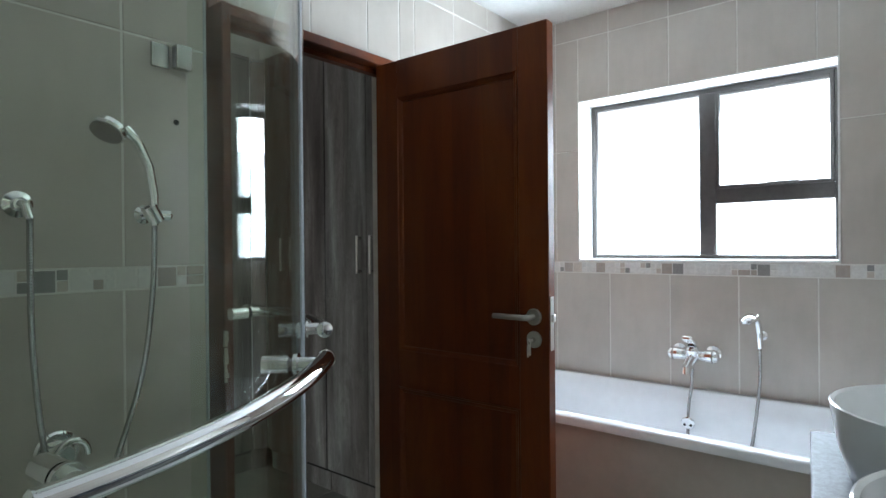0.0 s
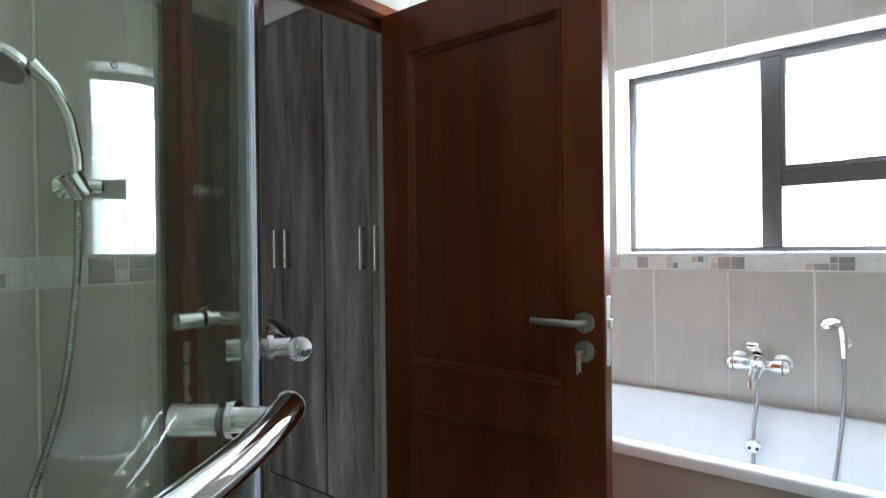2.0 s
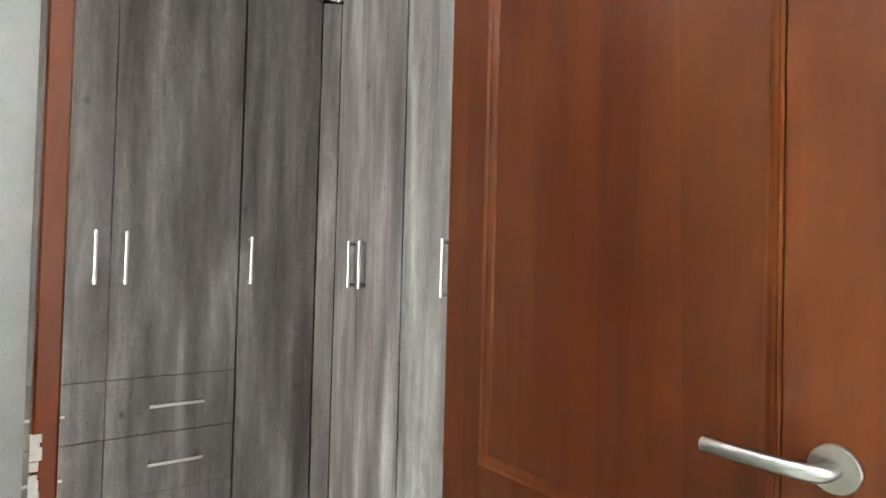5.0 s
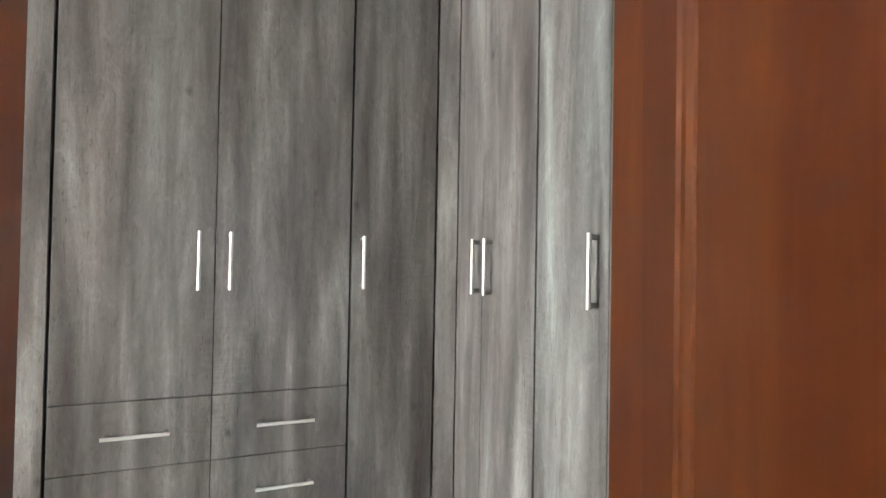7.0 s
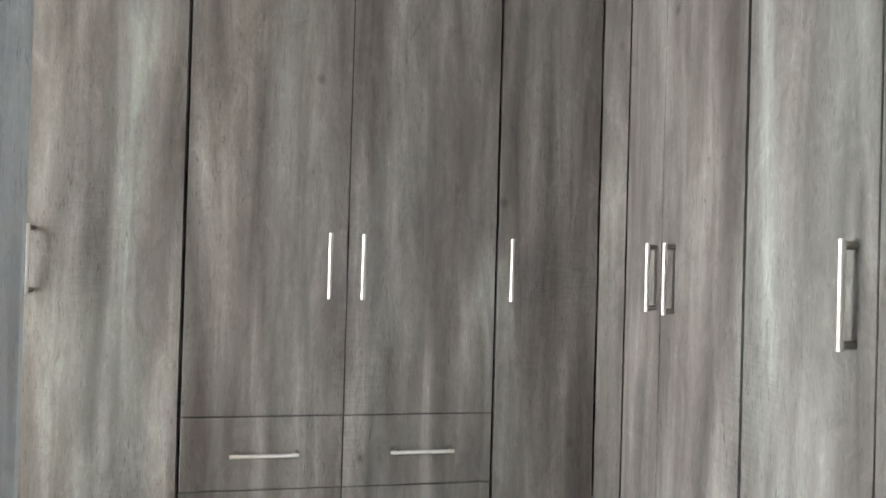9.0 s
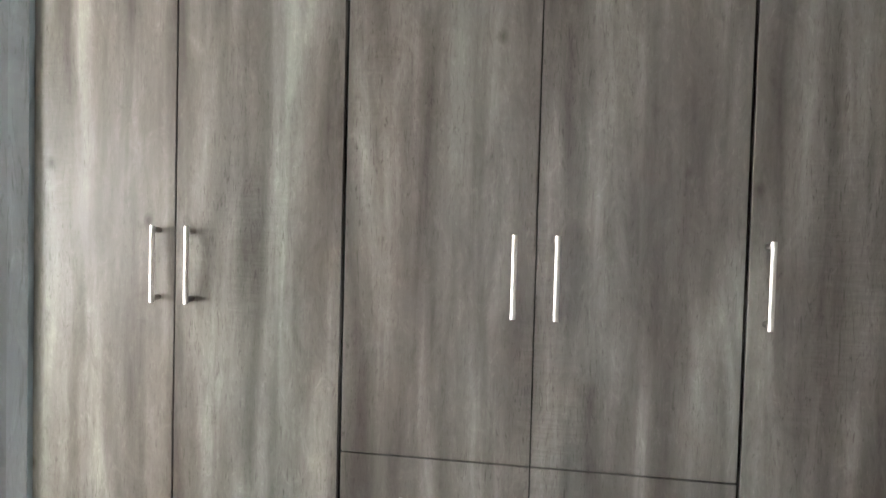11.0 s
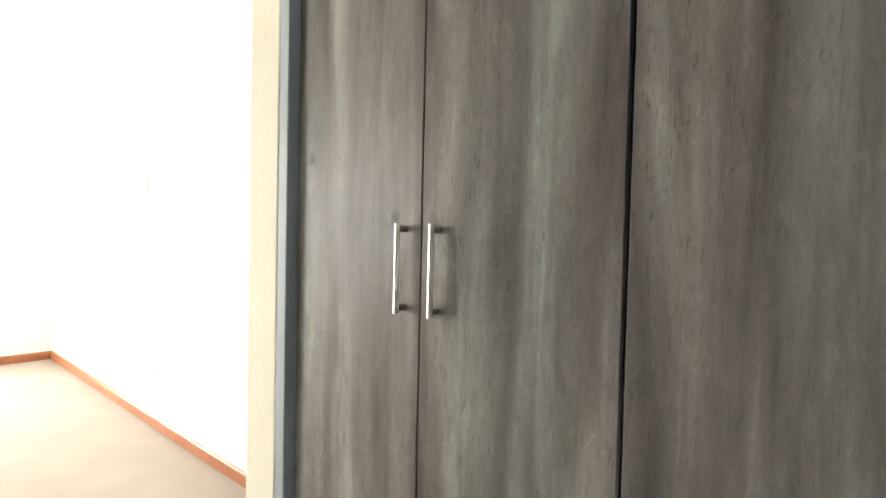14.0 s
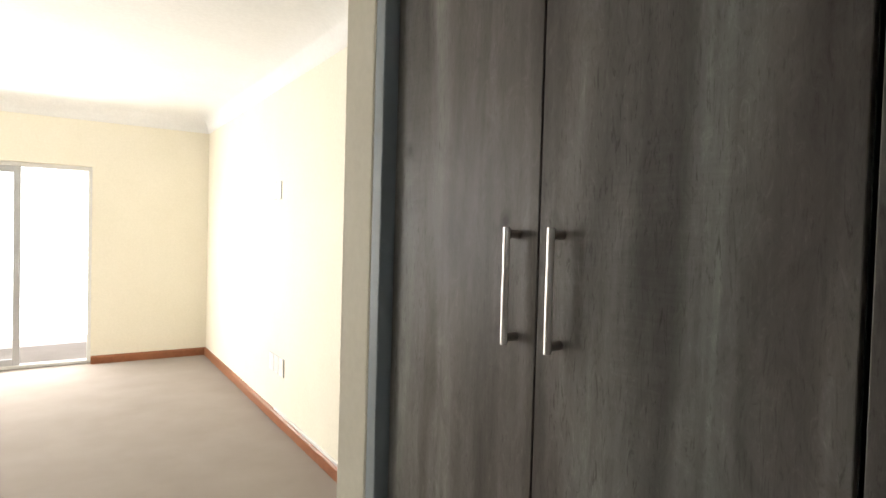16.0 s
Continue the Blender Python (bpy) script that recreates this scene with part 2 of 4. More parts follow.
CLEAR = glass("window_glass", (0.97, 0.98, 0.98))
FROSTED = frosted("obscure_glass")
SEAL = speckled("clear_pvc_seal", (0.36, 0.38, 0.41), (0.48, 0.51, 0.55), 20, 0.25, 0.0)
# near-black: painted shade of door gaps and overflow holes; also plinth and plug
BLACK = speckled("black_gap_shade_and_parts", (0.015, 0.014, 0.013), (0.025, 0.024, 0.022), 20, 0.7, 0.0)
PLASTIC = speckled("white_plastic", (0.72, 0.72, 0.70), (0.78, 0.78, 0.76), 20, 0.4, 0.0)
SKIRTING = speckled("reddish_skirting_timber", (0.22, 0.075, 0.03), (0.33, 0.125, 0.055), 18, 0.4, 0.05, 90)
# cool light on the wall end's side face, put into the colour
BLUEGREY = speckled("blue_grey_cool_light", (0.34, 0.40, 0.43), (0.39, 0.45, 0.48), 4, 0.5, 0.03, 50)
PATCH = speckled("bare_filler", (0.36, 0.31, 0.27), (0.54, 0.49, 0.45), 60, 0.9, 0.3)
GARDEN = glow("bright_overcast_sky", (1.0, 1.0, 1.0), 5.0)


# ---- mesh helpers ----
def link_mesh(name, bm, material):
    me = bpy.data.meshes.new(name)
    bm.to_mesh(me)
    bm.free()
    me.materials.append(material)
    return new(name, me)


def part(name, bm, material, parent, label=""):
    ob = link_mesh(name, bm, material)
    ob.parent = parent
    if parent.parent is None:
        ob.matrix_parent_inverse = parent.matrix_basis.inverted()
    return tagged(ob, label)


def thing(name, label, category, at=(0, 0, 0), group="", kind=""):
    ob = new(name)
    ob.location = at
    ob.matrix_basis = Matrix.Translation(at)
    return tagged(ob, label, category, group, kind)


def smooth(bm, angle=40):
    for f in bm.faces:
        f.smooth = True
    for e in bm.edges:
        if len(e.link_faces) == 2 and e.calc_face_angle(0) > radians(angle):
            e.smooth = False
    return bm


def box(x0, x1, y0, y1, z0, z1, bevel=0.0, segments=1, bm=None):
    own = bmesh.new()
    bmesh.ops.create_cube(own, size=1)
    bmesh.ops.scale(own, vec=(abs(x1 - x0), abs(y1 - y0), abs(z1 - z0)), verts=own.verts)
    bmesh.ops.translate(own, vec=((x0 + x1) / 2, (y0 + y1) / 2, (z0 + z1) / 2), verts=own.verts)
    if bevel:
        bmesh.ops.bevel(own, geom=own.edges[:], offset=bevel, segments=segments, profile=0.5, affect="EDGES")
    if bm is None:
        return own
    me = bpy.data.meshes.new("tmp")
    own.to_mesh(me)
    own.free()
    bm.from_mesh(me)
    bpy.data.meshes.remove(me)
    return bm


def tube(points, radius, sides=16, caps=True, bm=None, closed=False):
    """A round tube along points; radius one number or one a point."""
    bm = bm or bmesh.new()
    pts = [Vector(p) for p in points]
    rad = radius if isinstance(radius, (list, tuple)) else [radius] * len(pts)
    n = len(pts)
    tang = [((pts[(i + 1) % n] if closed else pts[min(i + 1, n - 1)]) - (pts[i - 1] if closed else pts[max(i - 1, 0)])).normalized() for i in range(n)]
    side = tang[0].orthogonal().normalized()
    rings = []
    for p, t, r in zip(pts, tang, rad):
        side = (side - t * side.dot(t)).normalized()
        up = t.cross(side)
        rings.append([bm.verts.new(p + r * (math.cos(a) * side + math.sin(a) * up)) for a in [2 * math.pi * k / sides for k in range(sides)]])
    for i in range(n if closed else n - 1):
        a, b = rings[i], rings[(i + 1) % n]
        for k in range(sides):
            bm.faces.new((a[k], a[(k + 1) % sides], b[(k + 1) % sides], b[k]))
    if caps and not closed:
        bm.faces.new(reversed(rings[0]))
        bm.faces.new(rings[-1])
    bmesh.ops.recalc_face_normals(bm, faces=bm.faces[:])
    return smooth(bm)


def lathe(profile, centre, axis=(0, 0, 1), sides=40, bm=None):
    """A turned body: profile rows of (radius, height along axis)."""
    bm = bm or bmesh.new()
    ax = Vector(axis).normalized()
    u = ax.orthogonal().normalized()
    v = ax.cross(u)
    c = Vector(centre)
    rings = []
    for r, h in profile:
        if r < 1e-6:
            rings.append([bm.verts.new(c + ax * h)])
        else:
            rings.append([bm.verts.new(c + ax * h + r * (math.cos(a) * u + math.sin(a) * v)) for a in [2 * math.pi * k / sides for k in range(sides)]])
    for a, b in zip(rings, rings[1:]):
        for k in range(sides):
            q = [a[k % len(a)], a[(k + 1) % len(a)], b[(k + 1) % len(b)], b[k % len(b)]]
            q = list(dict.fromkeys(q))
            if len(q) > 2:
                bm.faces.new(q)
    bmesh.ops.recalc_face_normals(bm, faces=bm.faces[:])
    return smooth(bm)


def sweep(profile, path, closed_profile=True, bm=None):
    """Carry an upright profile (out, up) along a level path of (x, y); out is to the right of the way."""
    bm = bm or bmesh.new()
    pts = [Vector((x, y, 0)) for x, y in path]
    rings = []
    for i, p in enumerate(pts):
        a = (pts[i] - pts[i - 1]).normalized() if i else None
        b = (pts[i + 1] - pts[i]).normalized() if i < len(pts) - 1 else None
        d = ((a or b) + (b or a)).normalized()
        out = Vector((d.y, -d.x, 0))
        k = 1 / max(0.3, math.sqrt((1 + (a.dot(b) if a and b else 1)) / 2))
        rings.append([bm.verts.new(p + out * (o * k) + Vector((0, 0, u))) for o, u in profile])
    m = len(profile)
    for a, b in zip(rings, rings[1:]):
        for k in range(m if closed_profile else m - 1):
            bm.faces.new((a[k], a[(k + 1) % m], b[(k + 1) % m], b[k]))
    if closed_profile:
        bm.faces.new(rings[0])
        bm.faces.new(reversed(rings[-1]))
    bmesh.ops.recalc_face_normals(bm, faces=bm.faces[:])
    return bm


def structure(name, bm, material, label, category):
    return tagged(link_mesh(name, bm, material), label, category, kind="structure")


# ---- plan ----
WX, DX = -1.08, -1.25            # bathroom and dressing faces of the wall between them
SX = -0.955                      # tiled face of the shower's wall
NY = 3.15                        # bathroom's window wall
SHY = 1.152                      # end of the thicker shower wall
EX, SY = 1.14, -0.42             # bathroom's east and south walls
JY0, JY1 = 1.205, 2.086           # doorway
HEAD = 2.045                     # top of the doorway
CEIL, DCEIL, BCEIL = 2.53, 2.53, 2.53
AX = -2.438                      # wardrobe fronts, long run
DY = 2.310                       # wardrobe fronts, short run
BW = -3.05                       # wall behind the long run
NB = 2.90                        # wall behind the short run
NIB_X, NIB_Y0, NIB_Y1 = -2.405, 0.009, 0.131

# ---- setting ----
structure("floor", box(DX, EX, SY, NY, -0.12, -0.0016), GROUT, "grey ceramic tiled bathroom floor", "floor")
structure("floor_dressing", box(-3.3, DX - 0.002, -0.6, NB, -0.12, -0.0016), GROUT, "grey ceramic tiled dressing room floor", "floor")
structure("floor_bedroom", box(-4.6, 1.2, -6.6, -0.602, -0.12, 0.0), CARPET, "beige loop carpet in the bedroom", "carpet")
structure("ceiling", box(WX - 0.08, EX + 0.2, SY - 0.1, NY + 0.25, CEIL, CEIL + 0.12), WHITE, "white painted bathroom ceiling", "ceiling")
structure("ceiling_dressing", box(-3.4, WX - 0.082, NIB_Y0, NB + 0.15, DCEIL, DCEIL + 0.12), WHITE, "white painted dressing room ceiling", "ceiling")
structure("ceiling_bedroom", box(-4.8, 1.2, -6.6, NIB_Y0 - 0.002, BCEIL, BCEIL + 0.12), WHITE, "white painted bedroom ceiling", "ceiling")

# wall between bathroom and dressing room: shower side, north side, lintel
bm = box(DX, SX - 0.0016, SY, SHY, 0, 2.66)
structure("wall_shower", bm, GROUT, "tiled wall behind the shower, white grout", "wall")
bm = box(DX, WX - 0.0016, JY1, NY, 0, 2.66)
box(DX, WX - 0.0016, JY0, JY1, HEAD + 0.03, 2.66, bm=bm)
box(-1.12, WX - 0.0016, SHY + 0.001, JY0, 0, 2.66, bm=bm)
structure("wall_west", bm, GROUT, "tiled bathroom wall around the doorway", "wall")
W0, W1, WZ0, WZ1 = -0.782, 0.370, 1.236, 2.082
bm = box(WX - 0.14, W0, NY + 0.0016, NY + 0.24, 0, 2.66)
box(W1, EX + 0.14, NY + 0.0016, NY + 0.24, 0, 2.66, bm=bm)
box(W0, W1, NY + 0.0016, NY + 0.24, 0, WZ0, bm=bm)
box(W0, W1, NY + 0.0016, NY + 0.24, WZ1, 2.66, bm=bm)
structure("wall_north", bm, GROUT, "tiled window wall above the bath", "wall")
structure("wall_east", box(EX, EX + 0.14, SY, NY + 0.01, 0, 2.66), TILE, "beige tiled bathroom wall behind the basins", "wall")
structure("wall_south", box(DX, EX + 0.14, SY - 0.10, SY, 0, 2.66), TILE, "beige tiled bathroom wall", "wall")
structure("wall_shower_side", box(SX, -0.02, 0.0, 0.10, 0, CEIL - 0.002), TILE, "beige tiled shower partition wall", "wall")
# dressing room
structure("wall_dressing_north", box(-3.3, DX, NB, NB + 0.12, 0, 2.66), WHITE, "white wall behind the wardrobes", "wall")
structure("wall_dressing_west", box(BW - 0.12, BW, NIB_Y1, NB, 0, 2.66), WHITE, "white wall behind the wardrobes", "wall")
structure("wall_nib", box(BW - 0.5, NIB_X, NIB_Y0, NIB_Y1, 0, 2.66, 0.006, 2), CREAM, "cream painted wall end beside the wardrobe", "wall")


def in_bedroom(bm):
    bm.transform(BED)
    return bm


# bedroom, in its own axes
S0, S1, SZ = 1.06, 2.93, 1.925
structure("wall_bedroom_west", in_bedroom(box(-0.12, 0, 0, 5.45, 0, 2.66)), CREAM, "cream painted bedroom wall", "wall")
bm = box(-0.12, S0, -0.22, 0, 0, 2.66)
box(S1, 3.75, -0.22, 0, 0, 2.66, bm=bm)
box(S0, S1, -0.22, 0, SZ, 2.66, bm=bm)
structure("wall_bedroom_south", in_bedroom(bm), CREAM, "cream painted bedroom wall with sliding door opening", "wall")
# unseen east wall; its opening is added to let the fill in
bm = box(3.6, 3.75, 0, 1.55, 0, 2.66)
box(3.6, 3.75, 3.65, 5.5, 0, 2.66, bm=bm)
box(3.6, 3.75, 1.55, 3.65, 0, 0.8, bm=bm)
box(3.6, 3.75, 1.55, 3.65, 2.1, 2.66, bm=bm)
structure("wall_bedroom_east", in_bedroom(bm), CREAM, "cream painted bedroom wall with an added opening, out of view", "wall")
structure("wall_bedroom_north", box(DX, 0.9, SY - 0.20, SY - 0.102, 0, 2.66), CREAM, "cream painted bedroom wall", "wall")


def cornice(name, path, top, size, label):
    pr = [(0, 0), (0, -size)] + [(size * (0.10 + 0.90 * (1 - math.cos(a))), -size + size * (0.08 + 0.92 * math.sin(a))) for a in [i * math.pi / 2 / 7 for i in range(8)]] + [(size, 0)]
    bm = sweep([(-o, u + top) for o, u in pr], path)
    structure(name, smooth(bm, 50), WHITE, label, "cornice")


def bed_path(*pts):
    return [tuple((BED @ Vector((x, y, 0)))[:2]) for x, y in pts]


cornice("trim_cornice_bedroom", bed_path((0, 5.35), (0, 0), (3.6, 0)), BCEIL, 0.165, "white cove cornice of the bedroom")
cornice("trim_cornice_dressing", [(DX, DY - 0.0), (AX, DY - 0.0), (AX, NIB_Y1)], DCEIL, 0.085, "white moulded cornice above the wardrobes")


def skirting(name, path, label):
    bm = sweep([(0, 0), (-0.018, 0), (-0.018, 0.062), (-0.013, 0.074), (-0.006, 0.08), (0, 0.08)], path)
    structure(name, bm, SKIRTING, label, "skirting board")


skirting("baseboard_bedroom", bed_path((0, 5.35), (0, 0), (S0, 0)), "reddish-brown timber skirting board")

# ---- wall tiles ----
TW, GAP = 0.302, 0.0055


def tile_mesh(w, h, d=0.010):
    """One upright tile of w by h, facing -y, its back at y 0."""
    bm = box(-w / 2, w / 2, -d, 0.0, -h / 2, h / 2)
    front = [e for e in bm.edges if all(v.co.y < -d / 2 for v in e.verts)]
    bmesh.ops.bevel(bm, geom=front, offset=0.0015, segments=1, affect="EDGES")
    me = bpy.data.meshes.new("tile")
    bm.to_mesh(me)
    bm.free()
    return me


TILES = {}


def lay(parent, w, h, mat, m, name="tile"):
    key = (round(w, 3), round(h, 3), mat.name)
    if key not in TILES:
        TILES[key] = tile_mesh(*key[:2])
        TILES[key].materials.append(mat)
    ob = new(name, TILES[key])
    ob.parent = parent
    ob.matrix_basis = m
    return ob


def spans(lo, hi, joints):
    cuts = [lo] + [j for j in joints if lo + 0.01 < j < hi - 0.01] + [hi]
    return list(zip(cuts, cuts[1:]))


ROWS_Z = [0.572, 1.174, 1.230, 1.822, 2.415]
SHOWER_ROWS_Z = [0.612, 1.214, 1.270, 1.870, 2.470]


def tile_wall(parent, to_world, lo, hi, joints, holes=(), z1=CEIL, seed=1, rows=ROWS_Z):
    """Tiles over lo..hi along the wall; holes are (a0, a1, z0, z1). to_world(a, z) gives the pose of a tile's middle."""
    rng = random.Random(seed)
    for z0, zt in spans(0.0, z1, rows):
        if z0 == rows[1]:
            a = lo
            while a < hi - 0.004:
                kind = rng.choice("SSWD")
                w = {"S": 0.026, "W": 0.052, "D": 0.052}[kind]
                w = min(w, hi - a)
                if w > 0.012:
                    if kind == "S" or kind == "W" and rng.random() < 0.4:
                        for k in (0, 1):
                            lay(parent, w - 0.003, 0.0235, MOSAIC, to_world(a + w / 2, z0 + 0.0155 + 0.0265 * k), "mosaic_tile")
                    else:
                        lay(parent, w - 0.003, 0.050, MOSAIC, to_world(a + w / 2, z0 + 0.0275), "mosaic_tile")
                a += w
            continue
        for a0, a1 in spans(lo, hi, joints):
            pieces = [(a0, a1, z0, zt)]
            for h0, h1, g0, g1 in holes:
                cut = []
                for p0, p1, q0, q1 in pieces:
                    if p1 <= h0 or p0 >= h1 or q1 <= g0 or q0 >= g1:
                        cut.append((p0, p1, q0, q1))
                        continue
                    if p0 < h0:
                        cut.append((p0, h0, q0, q1))
                    if p1 > h1:
                        cut.append((h1, p1, q0, q1))
                    if q0 < g0:
                        cut.append((max(p0, h0), min(p1, h1), q0, g0))
                    if q1 > g1:
                        cut.append((max(p0, h0), min(p1, h1), g1, q1))
                pieces = cut
            for p0, p1, q0, q1 in pieces:
                if p1 - p0 > 0.012 and q1 - q0 > 0.012:
                    lay(parent, p1 - p0 - GAP, q1 - q0 - GAP, TILE, to_world((p0 + p1) / 2, (q0 + q1) / 2))


def tiled_walls():
    north = bpy.data.objects["wall_north"]
    joints = [-0.914 + TW * k for k in range(8)]
    tile_wall(north, lambda a, z: pose(a, NY + 0.010, z), WX + 0.002, EX, joints, [(W0, W1, WZ0, WZ1)], seed=3)
    west = bpy.data.objects["wall_west"]
    jw = [2.18 + 0.28 * k for k in range(-6, 5)]
    tile_wall(west, lambda a, z: pose(WX - 0.010, a, z, 0, 0, 90), JY1 + 0.0, NY, jw, seed=5)
    for a0, a1 in spans(SHY + 0.002, JY1 - 0.002, jw):
        for z0, z1 in ((HEAD + 0.045, 2.415), (2.415, CEIL)):
            lay(west, a1 - a0 - GAP, z1 - z0 - GAP, TILE, pose(WX - 0.010, (a0 + a1) / 2, (z0 + z1) / 2, 0, 0, 90))
    shower = bpy.data.objects["wall_shower"]
    js = [0.928 + TW * k for k in range(-4, 2)]
    tile_wall(shower, lambda a, z: pose(SX - 0.010, a, z, 0, 0, 90), 0.102, SHY - 0.002, js, seed=8, rows=SHOWER_ROWS_Z)


def floor_tiles():
    size = 0.40
    for name, x0, x1, y0, y1 in (("floor", DX + 0.001, EX, SY, NY), ("floor_dressing", -3.05, DX - 0.003, -0.598, NB)):
        parent = bpy.data.objects[name]
        for a0, a1 in spans(x0, x1, [x0 + size * k for k in range(1, 9)]):
            for c0, c1 in spans(y0, y1, [y0 + size * k for k in range(1, 11)]):
                lay(parent, a1 - a0 - GAP, c1 - c0 - GAP, FLOOR_TILE, pose((a0 + a1) / 2, (c0 + c1) / 2, -0.010, -90))


# ---- windows ----
def bath_window():
    w = thing("window_1", "dark bronze aluminium window with frosted panes above the bath", "window", ((W0 + W1) / 2, NY + 0.2, WZ0), kind="structure")
    y0, y1 = NY + 0.155, NY + 0.20
    f = 0.030
    bm = box(W0, W0 + f, y0, y1, WZ0, WZ1, 0.003)
    box(W1 - f, W1, y0, y1, WZ0, WZ1, 0.003, bm=bm)
    box(W0 + f, W1 - f, y0, y1, WZ0, WZ0 + f, 0.003, bm=bm)
    box(W0 + f, W1 - f, y0, y1, WZ1 - f, WZ1, 0.003, bm=bm)
    part("window_frame", bm, BRONZE, w)
    mx0, mx1 = -0.213, -0.136
    part("mullion", box(mx0, mx1, y0 - 0.006, y1, WZ0 + f, WZ1 - f, 0.003), BRONZE, w)
    tz0, tz1 = 1.512, 1.584
    part("transom", box(mx1, W1 - f, y0 - 0.006, y1, tz0, tz1, 0.003), BRONZE, w)
    # opening sash over the transom, with its stay
    s = 0.016
    bm = box(mx1, mx1 + s, y0 - 0.010, y0 + 0.02, tz1, WZ1 - f, 0.002)
    box(W1 - f - s, W1 - f, y0 - 0.010, y0 + 0.02, tz1, WZ1 - f, 0.002, bm=bm)
    box(mx1 + s, W1 - f - s, y0 - 0.010, y0 + 0.02, tz1, tz1 + s, 0.002, bm=bm)
    box(mx1 + s, W1 - f - s, y0 - 0.010, y0 + 0.02, WZ1 - f - s, WZ1 - f, 0.002, bm=bm)
    part("sash", bm, BRONZE, w)
    part("stay", box(0.08, 0.21, y0 - 0.026, y0 - 0.012, tz1 + 0.004, tz1 + 0.018, 0.003), BRONZE, w)
    for a0, a1, z0, z1 in ((W0 + f, mx0, WZ0 + f, WZ1 - f), (mx1, W1 - f, WZ0 + f, tz0), (mx1 + s, W1 - f - s, tz1 + s, WZ1 - f - s)):
        p = part("pane", box(a0 + 0.001, a1 - 0.001, y0 + 0.016, y0 + 0.022, z0 + 0.001, z1 - 0.001), FROSTED, w)
        p.visible_shadow = False
    # plastered reveal and tiled edge
    bm = box(W0 - 0.001, W0 + 0.006, NY - 0.004, y0, WZ0, WZ1)
    box(W1 - 0.006, W1 + 0.001, NY - 0.004, y0, WZ0, WZ1, bm=bm)
    box(W0 - 0.001, W1 + 0.001, NY - 0.004, y0, WZ1 - 0.006, WZ1 + 0.001, bm=bm)
    part("reveal", bm, WHITE, w, "white plastered window reveal")
    part("window_sill", box(W0 - 0.001, W1 + 0.001, NY - 0.006, y0, WZ0 - 0.001, WZ0 + 0.010, 0.002), WHITE, w)


def sliding_door():
    d = thing("door_sliding", "silver aluminium sliding patio door, daylight beyond", "sliding door", BED @ Vector(((S0 + S1) / 2, -0.1, 0)), kind="structure")
    y0, y1 = -0.16, -0.06
    bm = box(S0, S0 + 0.03, y0, y1, 0.0, SZ, 0.003)
    box(S1 - 0.03, S1, y0, y1, 0.0, SZ, 0.003, bm=bm)
    box(S0 + 0.03, S1 - 0.03, y0, y1, SZ - 0.04, SZ, 0.003, bm=bm)
    box(S0 + 0.03, S1 - 0.03, y0, y1, 0.0, 0.03, 0.003, bm=bm)
    part("door_frame", in_bedroom(bm), PLASTIC, d)
    a0, a1, yy = 1.625, S1 - 0.03, y0 + 0.055
    bm = box(a0, a0 + 0.055, yy, yy + 0.035, 0.03, SZ - 0.04, 0.003)
    box(a1 - 0.055, a1, yy, yy + 0.035, 0.03, SZ - 0.04, 0.003, bm=bm)
    box(a0 + 0.055, a1 - 0.055, yy, yy + 0.035, 0.03, 0.09, 0.003, bm=bm)
    box(a0 + 0.055, a1 - 0.055, yy, yy + 0.035, SZ - 0.10, SZ - 0.04, 0.003, bm=bm)
    leaf = part("sliding_leaf", in_bedroom(bm), SILVER, d)
    p = part("pane", in_bedroom(box(a0 + 0.05, a1 - 0.05, yy + 0.014, yy + 0.020, 0.085, SZ - 0.095)), CLEAR, leaf)
    p.visible_shadow = False
    part("pull_handle", in_bedroom(box(a0 + 0.012, a0 + 0.040, yy + 0.035, yy + 0.06, 0.86, 1.06, 0.006, 2)), SILVER, leaf)


def daylight():
    structure("backdrop_garden", in_bedroom(box(-1.5, 5.0, -2.6, -2.55, -0.12, 4.0)), GARDEN, "bright white daylight outside the sliding door", "backdrop")
    structure("backdrop_sky", box(-2.2, 1.9, NY + 1.2, NY + 1.25, -0.12, 4.2), GARDEN, "bright white daylight outside the bathroom window", "backdrop")
    # added glow behind the assumed east opening, never in view
    structure("backdrop_east", in_bedroom(box(5.2, 5.25, 0.4, 5.0, -0.12, 4.2)), GARDEN, "glowing white sheet outside the added bedroom opening, out of view", "backdrop")
    structure("ground", box(-60, 60, -60, 60, -0.25, -0.13), speckled("pale_paving", (0.62, 0.60, 0.56), (0.72, 0.70, 0.66), 2, 0.95, 0.4), "pale paving outside the house", "ground")


# ---- wardrobes ----
def bar_handle(parent, at, facing, upright=True, length=0.190):
    """A round brushed bar on two square posts; facing 'x' looks east, 'y' looks south."""
    x, y, z = at
    out = Vector((1, 0, 0)) if facing == "x" else Vector((0, -1, 0))
    run = Vector((0, 0, 1)) if upright else (Vector((0, 1, 0)) if facing == "x" else Vector((1, 0, 0)))
    c = Vector(at)
    h = part("handle", tube([c + out * 0.027 - run * length / 2, c + out * 0.027 + run * length / 2], 0.0060, 14), STEEL, parent, "brushed steel bar handle")
    for s in (-1, 1):
        p = c + run * s * (length / 2 - 0.011)
        part("post", tube([p, p + out * 0.0235], 0.0074, 12), DARK_STEEL, h)
    return h


DOOR_B, DOOR_T = 0.125, 2.425


